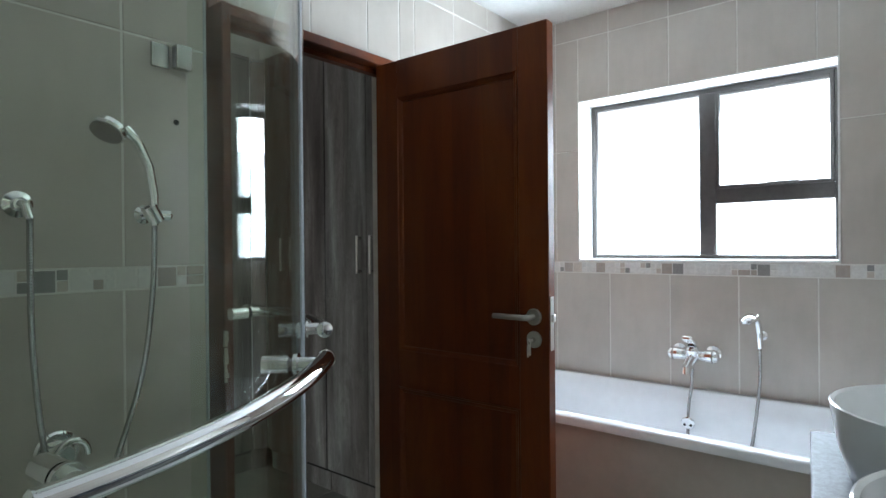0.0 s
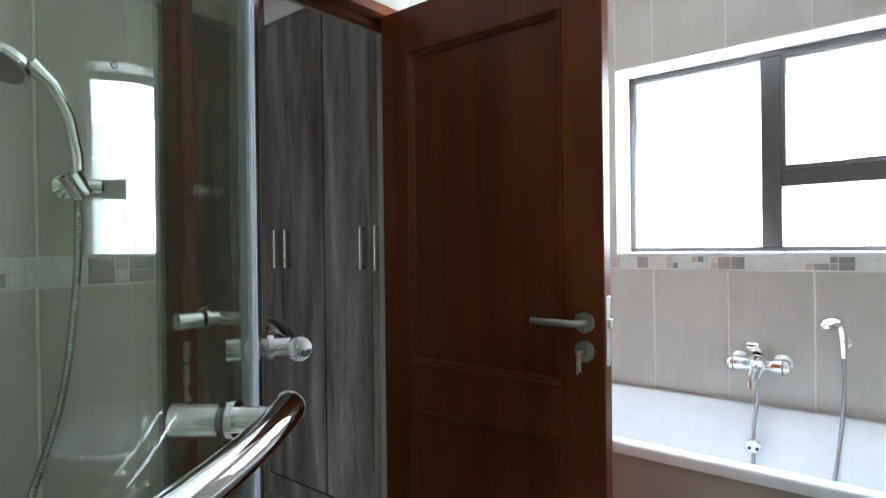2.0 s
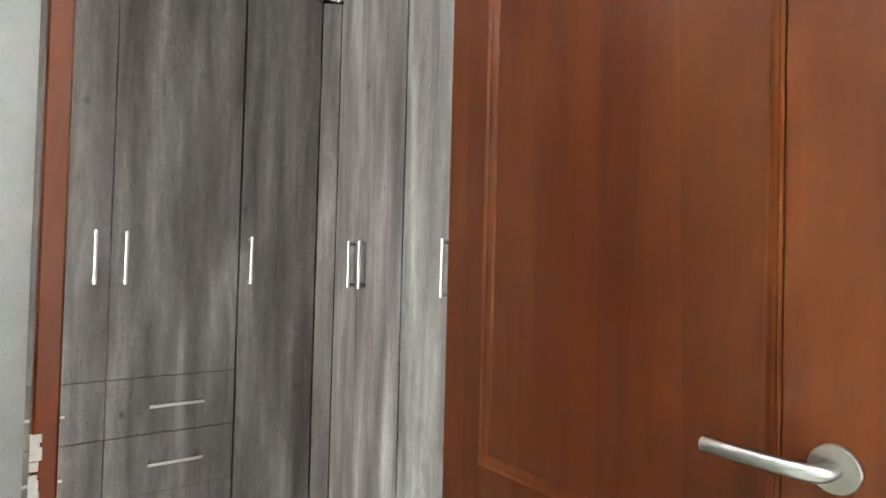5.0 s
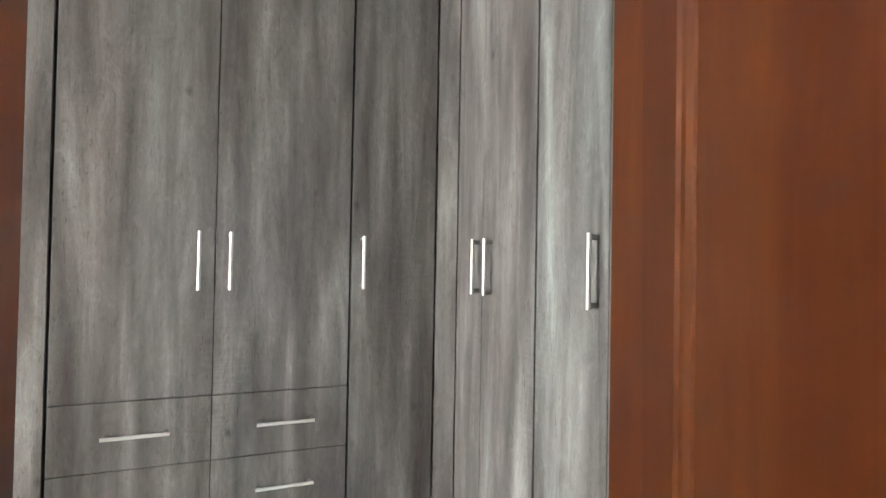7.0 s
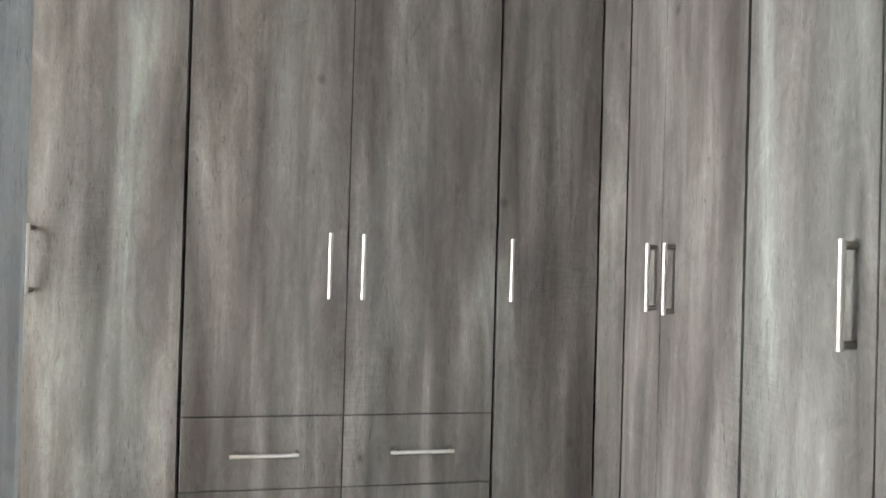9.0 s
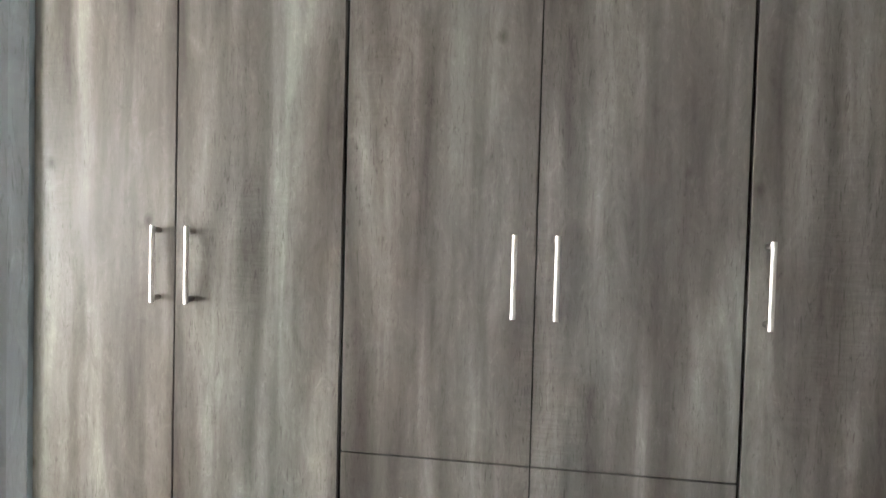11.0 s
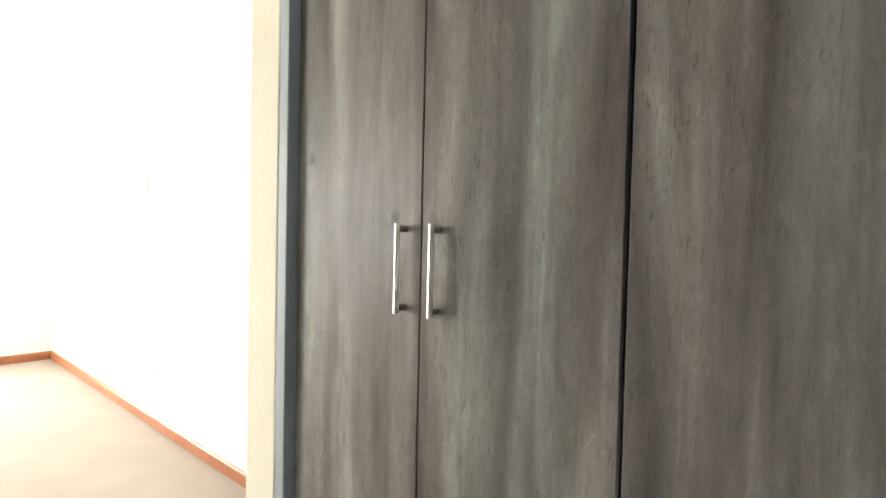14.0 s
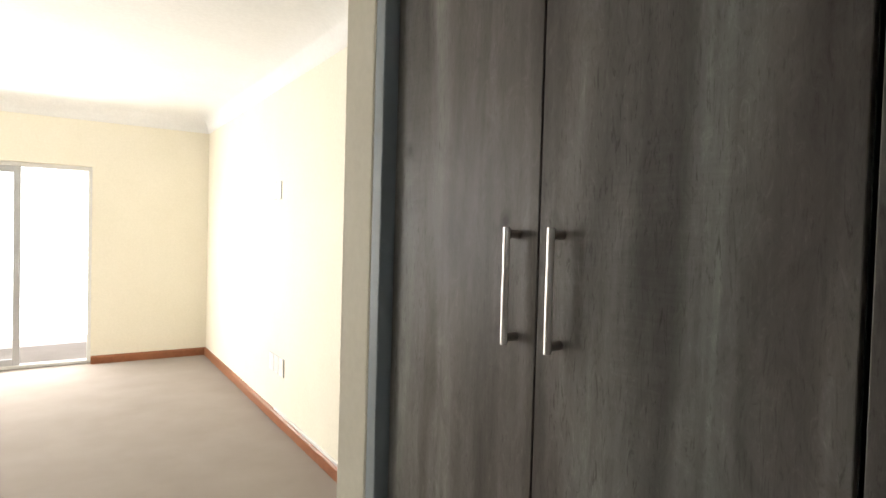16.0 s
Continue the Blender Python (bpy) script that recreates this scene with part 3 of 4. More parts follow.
def front_panel(a0, a1, z0, z1, facing, plane, gap=0.0016):
    if facing == "x":
        return box(plane - 0.018, plane, a0 + gap, a1 - gap, z0 + gap, z1 - gap, 0.0012)
    return box(a0 + gap, a1 - gap, plane, plane + 0.018, z0 + gap, z1 - gap, 0.0012)


def wardrobe(label, a0, a1, facing, doors, drawers=(), group="built-in wardrobes"):
    """A unit from a0 to a1. doors: (from, to, bottom, handle at); drawers: (from, to, bottom, top)."""
    plane = AX if facing == "x" else DY
    at = (plane - 0.28, (a0 + a1) / 2, 0) if facing == "x" else ((a0 + a1) / 2, plane + 0.25, 0)
    w = thing("wardrobe", label, "wardrobe", at, group)
    if facing == "x":
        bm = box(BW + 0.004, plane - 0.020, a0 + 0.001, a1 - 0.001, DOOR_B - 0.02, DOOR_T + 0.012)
        pl = box(BW + 0.004, plane - 0.030, a0, a1, 0.0, DOOR_B - 0.022)
        fas = box(plane - 0.03, plane - 0.004, a0, a1, DOOR_T + 0.003, DCEIL - 0.03)
    else:
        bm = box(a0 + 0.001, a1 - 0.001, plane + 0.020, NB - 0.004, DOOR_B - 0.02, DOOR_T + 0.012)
        pl = box(a0, a1, plane + 0.030, NB - 0.004, 0.0, DOOR_B - 0.022)
        fas = box(a0, a1, plane + 0.004, plane + 0.03, DOOR_T + 0.003, DCEIL - 0.03)
    # carcass coloured near-black so the slits between doors read as deep shade
    part("carcass", bm, BLACK, w, "carcass in near-black, shade of the door gaps as colour")
    part("plinth", pl, LAMINATE, w)
    part("top_rail", fas, LAMINATE, w)
    for d0, d1, zb, ha in doors:
        d = part("door", front_panel(d0, d1, zb, DOOR_T, facing, plane), LAMINATE, w)
        bar_handle(d, (plane, ha, 1.287) if facing == "x" else (ha, plane, 1.281), facing)
    for d0, d1, z0, z1 in drawers:
        d = part("drawer", front_panel(d0, d1, z0, z1, facing, plane), LAMINATE, w)
        bar_handle(d, (plane, (d0 + d1) / 2 + 0.010, (z0 + z1) / 2), facing, False)
    return w


def wardrobes():
    wardrobe("tall grey-brown wood-grain wardrobe with two doors beside the cream wall", 0.168, 1.0000, "x",
             [(0.168, 0.569, DOOR_B, 0.525), (0.569, 1.0000, DOOR_B, 0.616)])
    wardrobe("grey-brown wood-grain wardrobe with two doors above stacked drawers", 1.0065, 1.907, "x",
             [(1.0065, 1.459, 0.850, 1.410), (1.459, 1.907, 0.850, 1.505)],
             [(b, t, z0, z1) for b, t in ((1.0065, 1.459), (1.459, 1.907)) for z0, z1 in ((0.640, 0.850), (0.425, 0.640), (DOOR_B, 0.425))])
    wardrobe("narrow grey-brown wood-grain wardrobe with one door in the corner", 1.912, 2.238, "x", [(1.912, 2.236, DOOR_B, 1.951)])
    f = thing("corner_filler", "narrow grey-brown laminate filler post between two wardrobes", "filler panel", (AX, 2.28, 0))
    run = Vector((0.044, DY - 2.243, 0))
    bm = box(0.0, run.length, 0.0, 0.016, DOOR_B, DOOR_T, 0.001)
    bm.transform(Matrix.Translation((AX - 0.002, 2.241, 0)) @ Matrix.Rotation(math.atan2(run.y, run.x), 4, "Z"))
    part("panel", bm, LAMINATE, f)
    part("base", box(AX - 0.029, AX - 0.004, 2.241, DY + 0.020, 0.0, DOOR_B - 0.002, 0.001), LAMINATE, f)
    wardrobe("tall grey-brown wood-grain wardrobe with two doors on the short wall", AX + 0.044, -1.856, "y",
             [(AX + 0.044, -2.190, DOOR_B, -2.216), (-2.190, -1.856, DOOR_B, -2.126)])
    wardrobe("tall grey-brown wood-grain wardrobe with two doors beside the bathroom door", -1.850, DX - 0.004, "y",
             [(-1.850, -1.530, DOOR_B, -1.573), (-1.530, DX - 0.004, DOOR_B, -1.479)])
    # added strip: side face of the nib, its bluish light given as colour
    e = thing("wardrobe_end", "narrow blue-grey strip added for the cool-lit side of the cream wall end", "end panel", (AX, 0.15, 0))
    part("panel", box(AX - 0.3, NIB_X - 0.003, NIB_Y1 + 0.0005, 0.1655, 0.0, DCEIL - 0.09, 0.001), BLUEGREY, e)
    part("edging", box(NIB_X - 0.0025, NIB_X - 0.001, NIB_Y1 + 0.0015, 0.1645, 0.002, DCEIL - 0.092, 0.0005), BLUEGREY, e, "front edge of the blue-grey strip")
    p = thing("side_panel", "dark grey-brown laminate end panel beside the bathroom doorway", "end panel", (-1.36, 0.8, 0))
    part("panel", box(-1.456, DX - 0.003, 0.40, 1.090, 0.0, DCEIL - 0.005, 0.002), LAMINATE, p)
    part("front_board", box(-1.482, -1.459, 0.40, 1.081, 0.0, DCEIL - 0.005, 0.002), LAMINATE, p, "dark laminate front board")

# ---- bathroom door ----
def lever_set(parent, x, y, z, out, toward):
    """Round rose, neck and flat-sided lever; out is the way it stands off, toward the way the lever points."""
    o, d = Vector(out), Vector(toward)
    c = Vector((x, y, z))
    rose = part("rose", lathe([(0, 0), (0.0255, 0), (0.0265, 0.002), (0.0265, 0.008), (0.025, 0.0105), (0, 0.0105)], c, out, 32), LEVER_STEEL, parent, "round brushed steel rose")
    pts = [c + o * 0.0105, c + o * 0.032, c + o * 0.042 + d * 0.006, c + o * 0.046 + d * 0.018, c + o * 0.046 + d * 0.06, c + o * 0.044 + d * 0.128]
    part("lever", tube(pts, [0.0095, 0.0095, 0.0095, 0.0095, 0.009, 0.0085], 16), LEVER_STEEL, rose, "brushed steel lever")
    key = part("key_rose", lathe([(0, 0), (0.0255, 0), (0.0265, 0.002), (0.0265, 0.006), (0.025, 0.0085), (0, 0.0085)], c + Vector((0, 0, -0.072)), out, 32), LEVER_STEEL, parent, "round brushed steel key rose")
    return key


def bathroom_door():
    d = thing("door_1", "varnished reddish-brown timber panel door, standing wide open", "door", (-1.06, 1.92, 0), kind="structure")
    w, t, z0, z1 = 0.746, 0.040, 0.004, 2.026
    x0, y0 = -1.031, 1.898

    def at(bm):
        bmesh.ops.rotate(bm, cent=(x0, y0, 0), matrix=Matrix.Rotation(radians(1.0), 3, "Z"), verts=bm.verts)
        return bm

    s = 0.108
    px0, px1 = x0 + s, x0 + w - s
    zs = ((0.16, 0.785), (0.920, 1.888))
    part("hinge_stile", at(box(x0, px0, y0, y0 + t, z0, z1, 0.002)), MAHOGANY, d)
    part("lock_stile", at(box(px1, x0 + w, y0, y0 + t, z0, z1, 0.002)), MAHOGANY, d)
    part("bottom_rail", at(box(px0, px1, y0 + 0.0003, y0 + t - 0.0003, z0, zs[0][0], 0.001)), MAHOGANY, d)
    part("mid_rail", at(box(px0, px1, y0 + 0.0003, y0 + t - 0.0003, zs[0][1], zs[1][0], 0.001)), MAHOGANY, d)
    part("top_rail", at(box(px0, px1, y0 + 0.0003, y0 + t - 0.0003, zs[1][1], z1, 0.001)), MAHOGANY, d)
    for b, u in zs:
        part("panel", at(box(px0 - 0.004, px1 + 0.004, y0 + 0.012, y0 + t - 0.012, b - 0.004, u + 0.004)), MAHOGANY, d)
        for side, sy in ((y0, 1), (y0 + t, -1)):
            bm = bmesh.new()
            prof = [(0.0, -0.0025), (0.004, -0.0025), (0.008, 0.002), (0.013, 0.0035), (0.020, 0.0075), (0.022, 0.0125), (0.0, 0.0125)]
            corners = [(px0, b), (px1, b), (px1, u), (px0, u)]
            rings = []
            for (cx, cz), (ix, iz) in zip(corners, ((1, 1), (-1, 1), (-1, -1), (1, -1))):
                rings.append([bm.verts.new((cx + ix * o, side + sy * dd, cz + iz * o)) for o, dd in prof])
            for k in range(4):
                a, c = rings[k], rings[(k + 1) % 4]
                for j in range(len(prof)):
                    bm.faces.new((a[j], a[(j + 1) % len(prof)], c[(j + 1) % len(prof)], c[j]))
            bmesh.ops.recalc_face_normals(bm, faces=bm.faces[:])
            part("moulding", at(bm), MAHOGANY, d)
    hx = x0 + w - 0.051
    c = Matrix.Rotation(radians(1.0), 3, "Z") @ Vector((hx - x0, 0, 0))
    key = lever_set(d, x0 + c.x, y0 + c.y, 1.090, (0, -1, 0), (-1, 0, 0))
    lever_set(d, x0 + c.x, y0 + c.y + t, 1.090, (0, 1, 0), (-1, 0, 0))
    kx, ky, kz = x0 + c.x, y0 + c.y - 0.009, 1.018
    bm = lathe([(0, 0), (0.0085, 0), (0.0085, 0.004), (0, 0.004)], (kx, ky, kz), (0, -1, 0), 20)
    part("cylinder", bm, DARK_STEEL, key)
    bm = box(kx - 0.001, kx + 0.001, ky - 0.026, ky - 0.003, kz - 0.004, kz + 0.004, 0.0004)
    tube([(kx, ky - 0.026 - 0.010 * math.sin(a) * 0.9, kz - 0.004 - 0.010 * math.cos(a)) for a in [i * math.pi / 6 for i in range(12)]], 0.0014, 6, bm=bm, closed=True)
    box(kx - 0.006, kx - 0.004, ky - 0.030, ky - 0.022, kz - 0.052, kz - 0.014, 0.0006, bm=bm)
    box(kx - 0.001, kx + 0.006, ky - 0.028, ky - 0.026, kz - 0.046, kz - 0.012, 0.0006, bm=bm)
    part("key", bm, STEEL, key, "small steel key hanging from the lock")
    part("latch_plate", at(box(x0 + w - 0.001, x0 + w + 0.0018, y0 + 0.009, y0 + 0.031, 0.985, 1.155, 0.0006)), STEEL, d)
    part("latch_bolt", at(box(x0 + w, x0 + w + 0.011, y0 + 0.013, y0 + 0.027, 1.075, 1.10, 0.002)), STEEL, d)
    for z in (0.25, 1.05, 1.80):
        part("hinge", lathe([(0, 0), (0.007, 0), (0.007, 0.10), (0, 0.10)], (x0 - 0.008, y0 + 0.02, z), (0, 0, 1), 14), DARK_STEEL, d)


def door_frame():
    f = thing("door_frame", "dark varnished timber door frame with a bare patch at the strike", "door frame", (-1.15, 1.6, 0), kind="structure")
    x0, x1 = -1.125, -1.057
    xs = -0.968                  # strike jamb stands forward of the hinge jamb
    part("jamb", box(-1.062, xs, JY0 + 0.006, JY0 + 0.035, 0, HEAD, 0.003), MAHOGANY, f)
    part("jamb", box(-1.078, -1.043, 1.942, JY1 - 0.001, 0, HEAD, 0.003), MAHOGANY, f)
    part("head", box(x0, x1 + 0.02, JY0 + 0.001, JY1 - 0.001, HEAD - 0.006, HEAD + 0.030, 0.003), MAHOGANY, f)
    part("stop", box(x0, x0 + 0.035, JY0 + 0.036, JY1 - 0.006, HEAD - 0.026, HEAD - 0.007, 0.002), MAHOGANY, f)
    part("architrave", box(WX - 0.009, WX + 0.012, JY0 - 0.03, JY1, HEAD + 0.004, HEAD + 0.042, 0.004), MAHOGANY, f)
    part("strike_plate", box(xs - 0.040, xs - 0.016, JY0 + 0.0345, JY0 + 0.0365, 0.96, 1.08, 0.0008), STEEL, f)
    bm = bmesh.new()
    rng = random.Random(4)
    for k in range(12):
        z = 0.92 + 0.013 * k + rng.random() * 0.004
        box(xs - 0.004 - rng.random() * 0.006, xs + 0.0008, JY0 + 0.004, JY0 + 0.009 + rng.random() * 0.010, z, z + 0.010 + rng.random() * 0.008, 0.0008, bm=bm)
    part("worn_patch", bm, PATCH, f, "pale bare filler where varnish is missing")
    part("trim", box(SX - 0.012, SX + 0.003, SHY - 0.008, SHY + 0.0015, 0, 2.12, 0.002), SEAL, f, "pale aluminium tile edge trim")


# ---- bath ----
def rounded(cx, cy, hx, hy, r, z, n=8):
    pts = []
    for sx, sy, a0 in ((1, 1, 0), (-1, 1, 90), (-1, -1, 180), (1, -1, 270)):
        for k in range(n + 1):
            a = radians(a0 + 90 * k / n)
            pts.append(Vector((cx + sx * (hx - r) + r * math.cos(a), cy + sy * (hy - r) + r * math.sin(a), z)))
    return pts


def bath():
    b = thing("bathtub", "white built-in bathtub under the window, empty", "bathtub", (-0.2, 2.760, 0))
    cx, cy, hx, hy = -0.20, 2.760, 0.868, 0.388
    rows = [rounded(cx, cy, hx, hy, 0.03, 0.610), rounded(cx, cy, hx, hy, 0.03, 0.637), rounded(cx, cy, hx - 0.006, hy - 0.006, 0.03, 0.645),
            rounded(cx, cy, hx - 0.060, hy - 0.052, 0.10, 0.646), rounded(cx, cy, hx - 0.072, hy - 0.062, 0.11, 0.639),
            rounded(cx, cy, hx - 0.090, hy - 0.080, 0.12, 0.56), rounded(cx, cy, hx - 0.15, hy - 0.12, 0.14, 0.26), rounded(cx, cy, hx - 0.22, hy - 0.17, 0.12, 0.185), rounded(cx, cy, hx - 0.40, hy - 0.26, 0.08, 0.170)]
    bm = bmesh.new()
    rings = [[bm.verts.new(p) for p in row] for row in rows]
    m = len(rings[0])
    for a, c in zip(rings, rings[1:]):
        for k in range(m):
            bm.faces.new((a[k], a[(k + 1) % m], c[(k + 1) % m], c[k]))
    bm.faces.new(rings[-1])
    bmesh.ops.recalc_face_normals(bm, faces=bm.faces[:])
    part("basin_shell", smooth(bm, 50), ACRYLIC, b)
    part("front_panel", box(cx - hx, cx + hx, cy - hy + 0.010, cy - hy + 0.034, 0.0, 0.611, 0.003), BATH_PANEL, b, "beige bath panel")
    part("overflow", lathe([(0.0, 0.006), (0.010, 0.010), (0.026, 0.010), (0.030, 0.006), (0.030, 0)], (-0.195, NY - 0.122, 0.510), (0, -1, -0.25), 28), CHROME, b, "round chrome overflow cover")
    ov = b.children[-1]
    for k in range(3):
        a = radians(90 + 120 * k)
        # flat black disc, the darkness inside a drain hole given as colour
        part("hole", lathe([(0, 0.0006), (0.0055, 0.0006), (0.0055, 0)], (-0.195 + 0.015 * math.cos(a), NY - 0.1325, 0.5075 + 0.015 * math.sin(a)), (0, -1, -0.25), 12), BLACK, ov)


def bath_mixer():
    m = thing("bath_mixer", "chrome wall-mounted bath mixer tap", "tap", (-0.2, NY, 0.79))
    x, z, y = -0.190, 0.808, NY - 0.055
    part("body", lathe([(0, -0.108), (0.022, -0.108), (0.029, -0.098), (0.030, -0.090), (0.027, -0.036), (0.022, -0.030), (0.022, 0.030), (0.027, 0.036), (0.030, 0.090), (0.029, 0.098), (0.022, 0.108), (0, 0.108)], (x, y, z), (1, 0, 0), 32), CHROME, m)
    for s in (-1, 1):
        part("wall_flange", lathe([(0, 0), (0.034, 0), (0.034, 0.006), (0.020, 0.014), (0.018, 0.05), (0, 0.05)], (x + s * 0.075, NY, z + 0.006), (0, -1, 0), 24), CHROME, m)
        part("end_ring", lathe([(0.0285, -0.003), (0.0312, -0.003), (0.0312, 0.003), (0.0285, 0.003)], (x + s * 0.086, y, z), (1, 0, 0), 28), DARK_STEEL, m)
    part("cartridge", lathe([(0, 0), (0.030, 0), (0.032, 0.010), (0.031, 0.034), (0.025, 0.044), (0, 0.046)], (x, y - 0.006, z), (0, -0.35, 1), 32), CHROME, m)
    bm = box(-0.024, 0.024, -0.075, 0.022, -0.011, 0.011, 0.008, 3)
    bm.transform(Matrix.Translation((x, y - 0.030, z + 0.060)) @ Matrix.Rotation(radians(-24), 4, "X"))
    part("lever", smooth(bm, 40), CHROME, m)
    part("spout", tube([(x, y, z - 0.006), (x, y - 0.032, z - 0.024), (x, y - 0.075, z - 0.040), (x, y - 0.108, z - 0.052), (x, y - 0.112, z - 0.072)], [0.026, 0.025, 0.022, 0.020, 0.018], 20), CHROME, m)
    part("diverter", lathe([(0, 0), (0.013, 0), (0.013, 0.020), (0.009, 0.026), (0, 0.026)], (x, y - 0.004, z - 0.020), (0, 0, -1), 18), CHROME, m)


def hose(points, r=0.0075, turns=0.006):
    """A ribbed metal hose along a smooth run through points."""
    pts = [Vector(p) for p in points]
    run = []
    for i in range(len(pts) - 1):
        p0, p1, p2, p3 = pts[max(i - 1, 0)], pts[i], pts[i + 1], pts[min(i + 2, len(pts) - 1)]
        n = max(4, int((p2 - p1).length / (turns / 2)))
        for k in range(n):
            t = k / n
            run.append(0.5 * ((2 * p1) + (p2 - p0) * t + (2 * p0 - 5 * p1 + 4 * p2 - p3) * t * t + (3 * p1 - p0 - 3 * p2 + p3) * t ** 3))
    run.append(pts[-1])
    return tube(run, [r * (1.0 if k % 2 else 0.82) for k in range(len(run))], 10)


def hand_shower_bath():
    h = thing("hand_shower", "small chrome hand shower on a wall bracket above the bath", "hand shower", (0.08, NY, 0.95))
    x, y = 0.085, NY
    part("bracket", lathe([(0, 0), (0.022, 0), (0.022, 0.008), (0.014, 0.014), (0.014, 0.050), (0, 0.050)], (x, y, 0.915), (0, -1, 0), 22), CHROME, h)
    part("grip", tube([(x, y - 0.055, 0.865), (x, y - 0.060, 0.93), (x - 0.006, y - 0.066, 0.978), (x - 0.016, y - 0.085, 1.000)], [0.011, 0.014, 0.014, 0.016], 16), CHROME, h)
    part("head", lathe([(0, 0.018), (0.020, 0.016), (0.036, 0.006), (0.038, -0.006), (0.034, -0.012), (0, -0.012)], (x - 0.036, y - 0.095, 0.995), (-0.25, -0.35, 1), 28), CHROME, h)
    part("hose", hose([(x, y - 0.055, 0.865), (x, y - 0.060, 0.72), (x - 0.012, y - 0.085, 0.56), (x - 0.030, y - 0.12, 0.40), (x - 0.05, y - 0.20, 0.24), (x - 0.10, y - 0.26, 0.20)]), HOSE, h, "ribbed metal hose")
    h2 = part("mixer_hose", hose([(-0.190, NY - 0.06, 0.790), (-0.190, NY - 0.080, 0.68), (-0.198, NY - 0.105, 0.56), (-0.195, NY - 0.13, 0.42), (-0.18, NY - 0.20, 0.25), (-0.10, NY - 0.26, 0.20), (x - 0.10, y - 0.26, 0.20)]), HOSE, h, "ribbed metal hose")


# ---- basins ----
def turned(ob):
    """The vanity stands a few degrees askew to the window wall."""
    p = Vector((0.417, 1.832, 0))
    ob.matrix_basis = Matrix.Translation(p) @ Matrix.Rotation(radians(6.8), 4, "Z") @ Matrix.Translation(-p) @ ob.matrix_basis


def vessel(cx, cy, z):
    v = thing("vessel_basin", "round white ceramic vessel basin on a grey granite counter", "basin", (cx, cy, z), "vessel basins")
    pr = [(0.0, 0.004), (0.168, 0.004), (0.172, 0.0), (0.178, 0.004), (0.195, 0.060), (0.206, 0.132), (0.207, 0.136), (0.204, 0.138), (0.198, 0.134), (0.186, 0.070), (0.150, 0.022), (0.03, 0.014), (0.0, 0.014)]
    part("bowl", lathe(pr, (cx, cy, z), (0, 0, 1), 64), CERAMIC, v)
    part("waste", lathe([(0.0, 0.004), (0.022, 0.004), (0.024, 0.0), (0.0, 0.0)], (cx, cy, z + 0.0142), (0, 0, 1), 24), CHROME, v)
    turned(v)


def vanity():
    v = thing("vanity_counter", "grey granite counter on a dark timber vanity cabinet", "vanity", (0.75, 1.25, 0))
    part("worktop", box(0.417, EX - 0.14, 0.72, 1.832, 0.863, 0.895, 0.004, 2), GRANITE, v)
    part("upstand", box(EX - 0.158, EX - 0.14, 0.72, 1.832, 0.895, 0.973, 0.003), GRANITE, v)
    c = part("cabinet", box(0.452, EX - 0.14, 0.74, 1.775, 0.10, 0.862, 0.003), LAMINATE, v)
    for k in range(3):
        y0 = 0.745 + 0.342 * k
        d = part("door", box(0.434, 0.451, y0, y0 + 0.340, 0.105, 0.855, 0.002), LAMINATE, v)
        part("handle", tube([(0.417, y0 + 0.30, 0.55), (0.417, y0 + 0.30, 0.70)], 0.005, 12), STEEL, d)
    part("plinth", box(0.50, EX - 0.14, 0.76, 1.755, 0.0, 0.099), BLACK, v)
    turned(v)
    vessel(0.652, 1.56, 0.895)
    vessel(0.660, 1.07, 0.895)


# ---- shower ----
QC, QR = Vector((-0.668, 0.436, 0)), 0.66
GZ0, GZ1 = 0.06, 2.02


def arc(r, a0, a1, n=24):
    return [(QC.x + r * math.cos(radians(a0 + (a1 - a0) * k / n)), QC.y + r * math.sin(radians(a0 + (a1 - a0) * k / n))) for k in range(n + 1)]


def near_door_line():
    """Plan line of the second door: flatter beside the seal, tighter towards the far end."""
    a, (x, y), run, line = radians(47.0), arc(QR, 44, 44, 1)[0], 0.0, []
    while y > QC.y:
        line.append((x, y))
        step = 0.012
        a -= step / (1.80 if run < 0.20 else 0.36)
        x, y, run = x + step * math.sin(a), y - step * math.cos(a), run + step
    return line + [(line[-1][0] - 0.004, 0.105)]


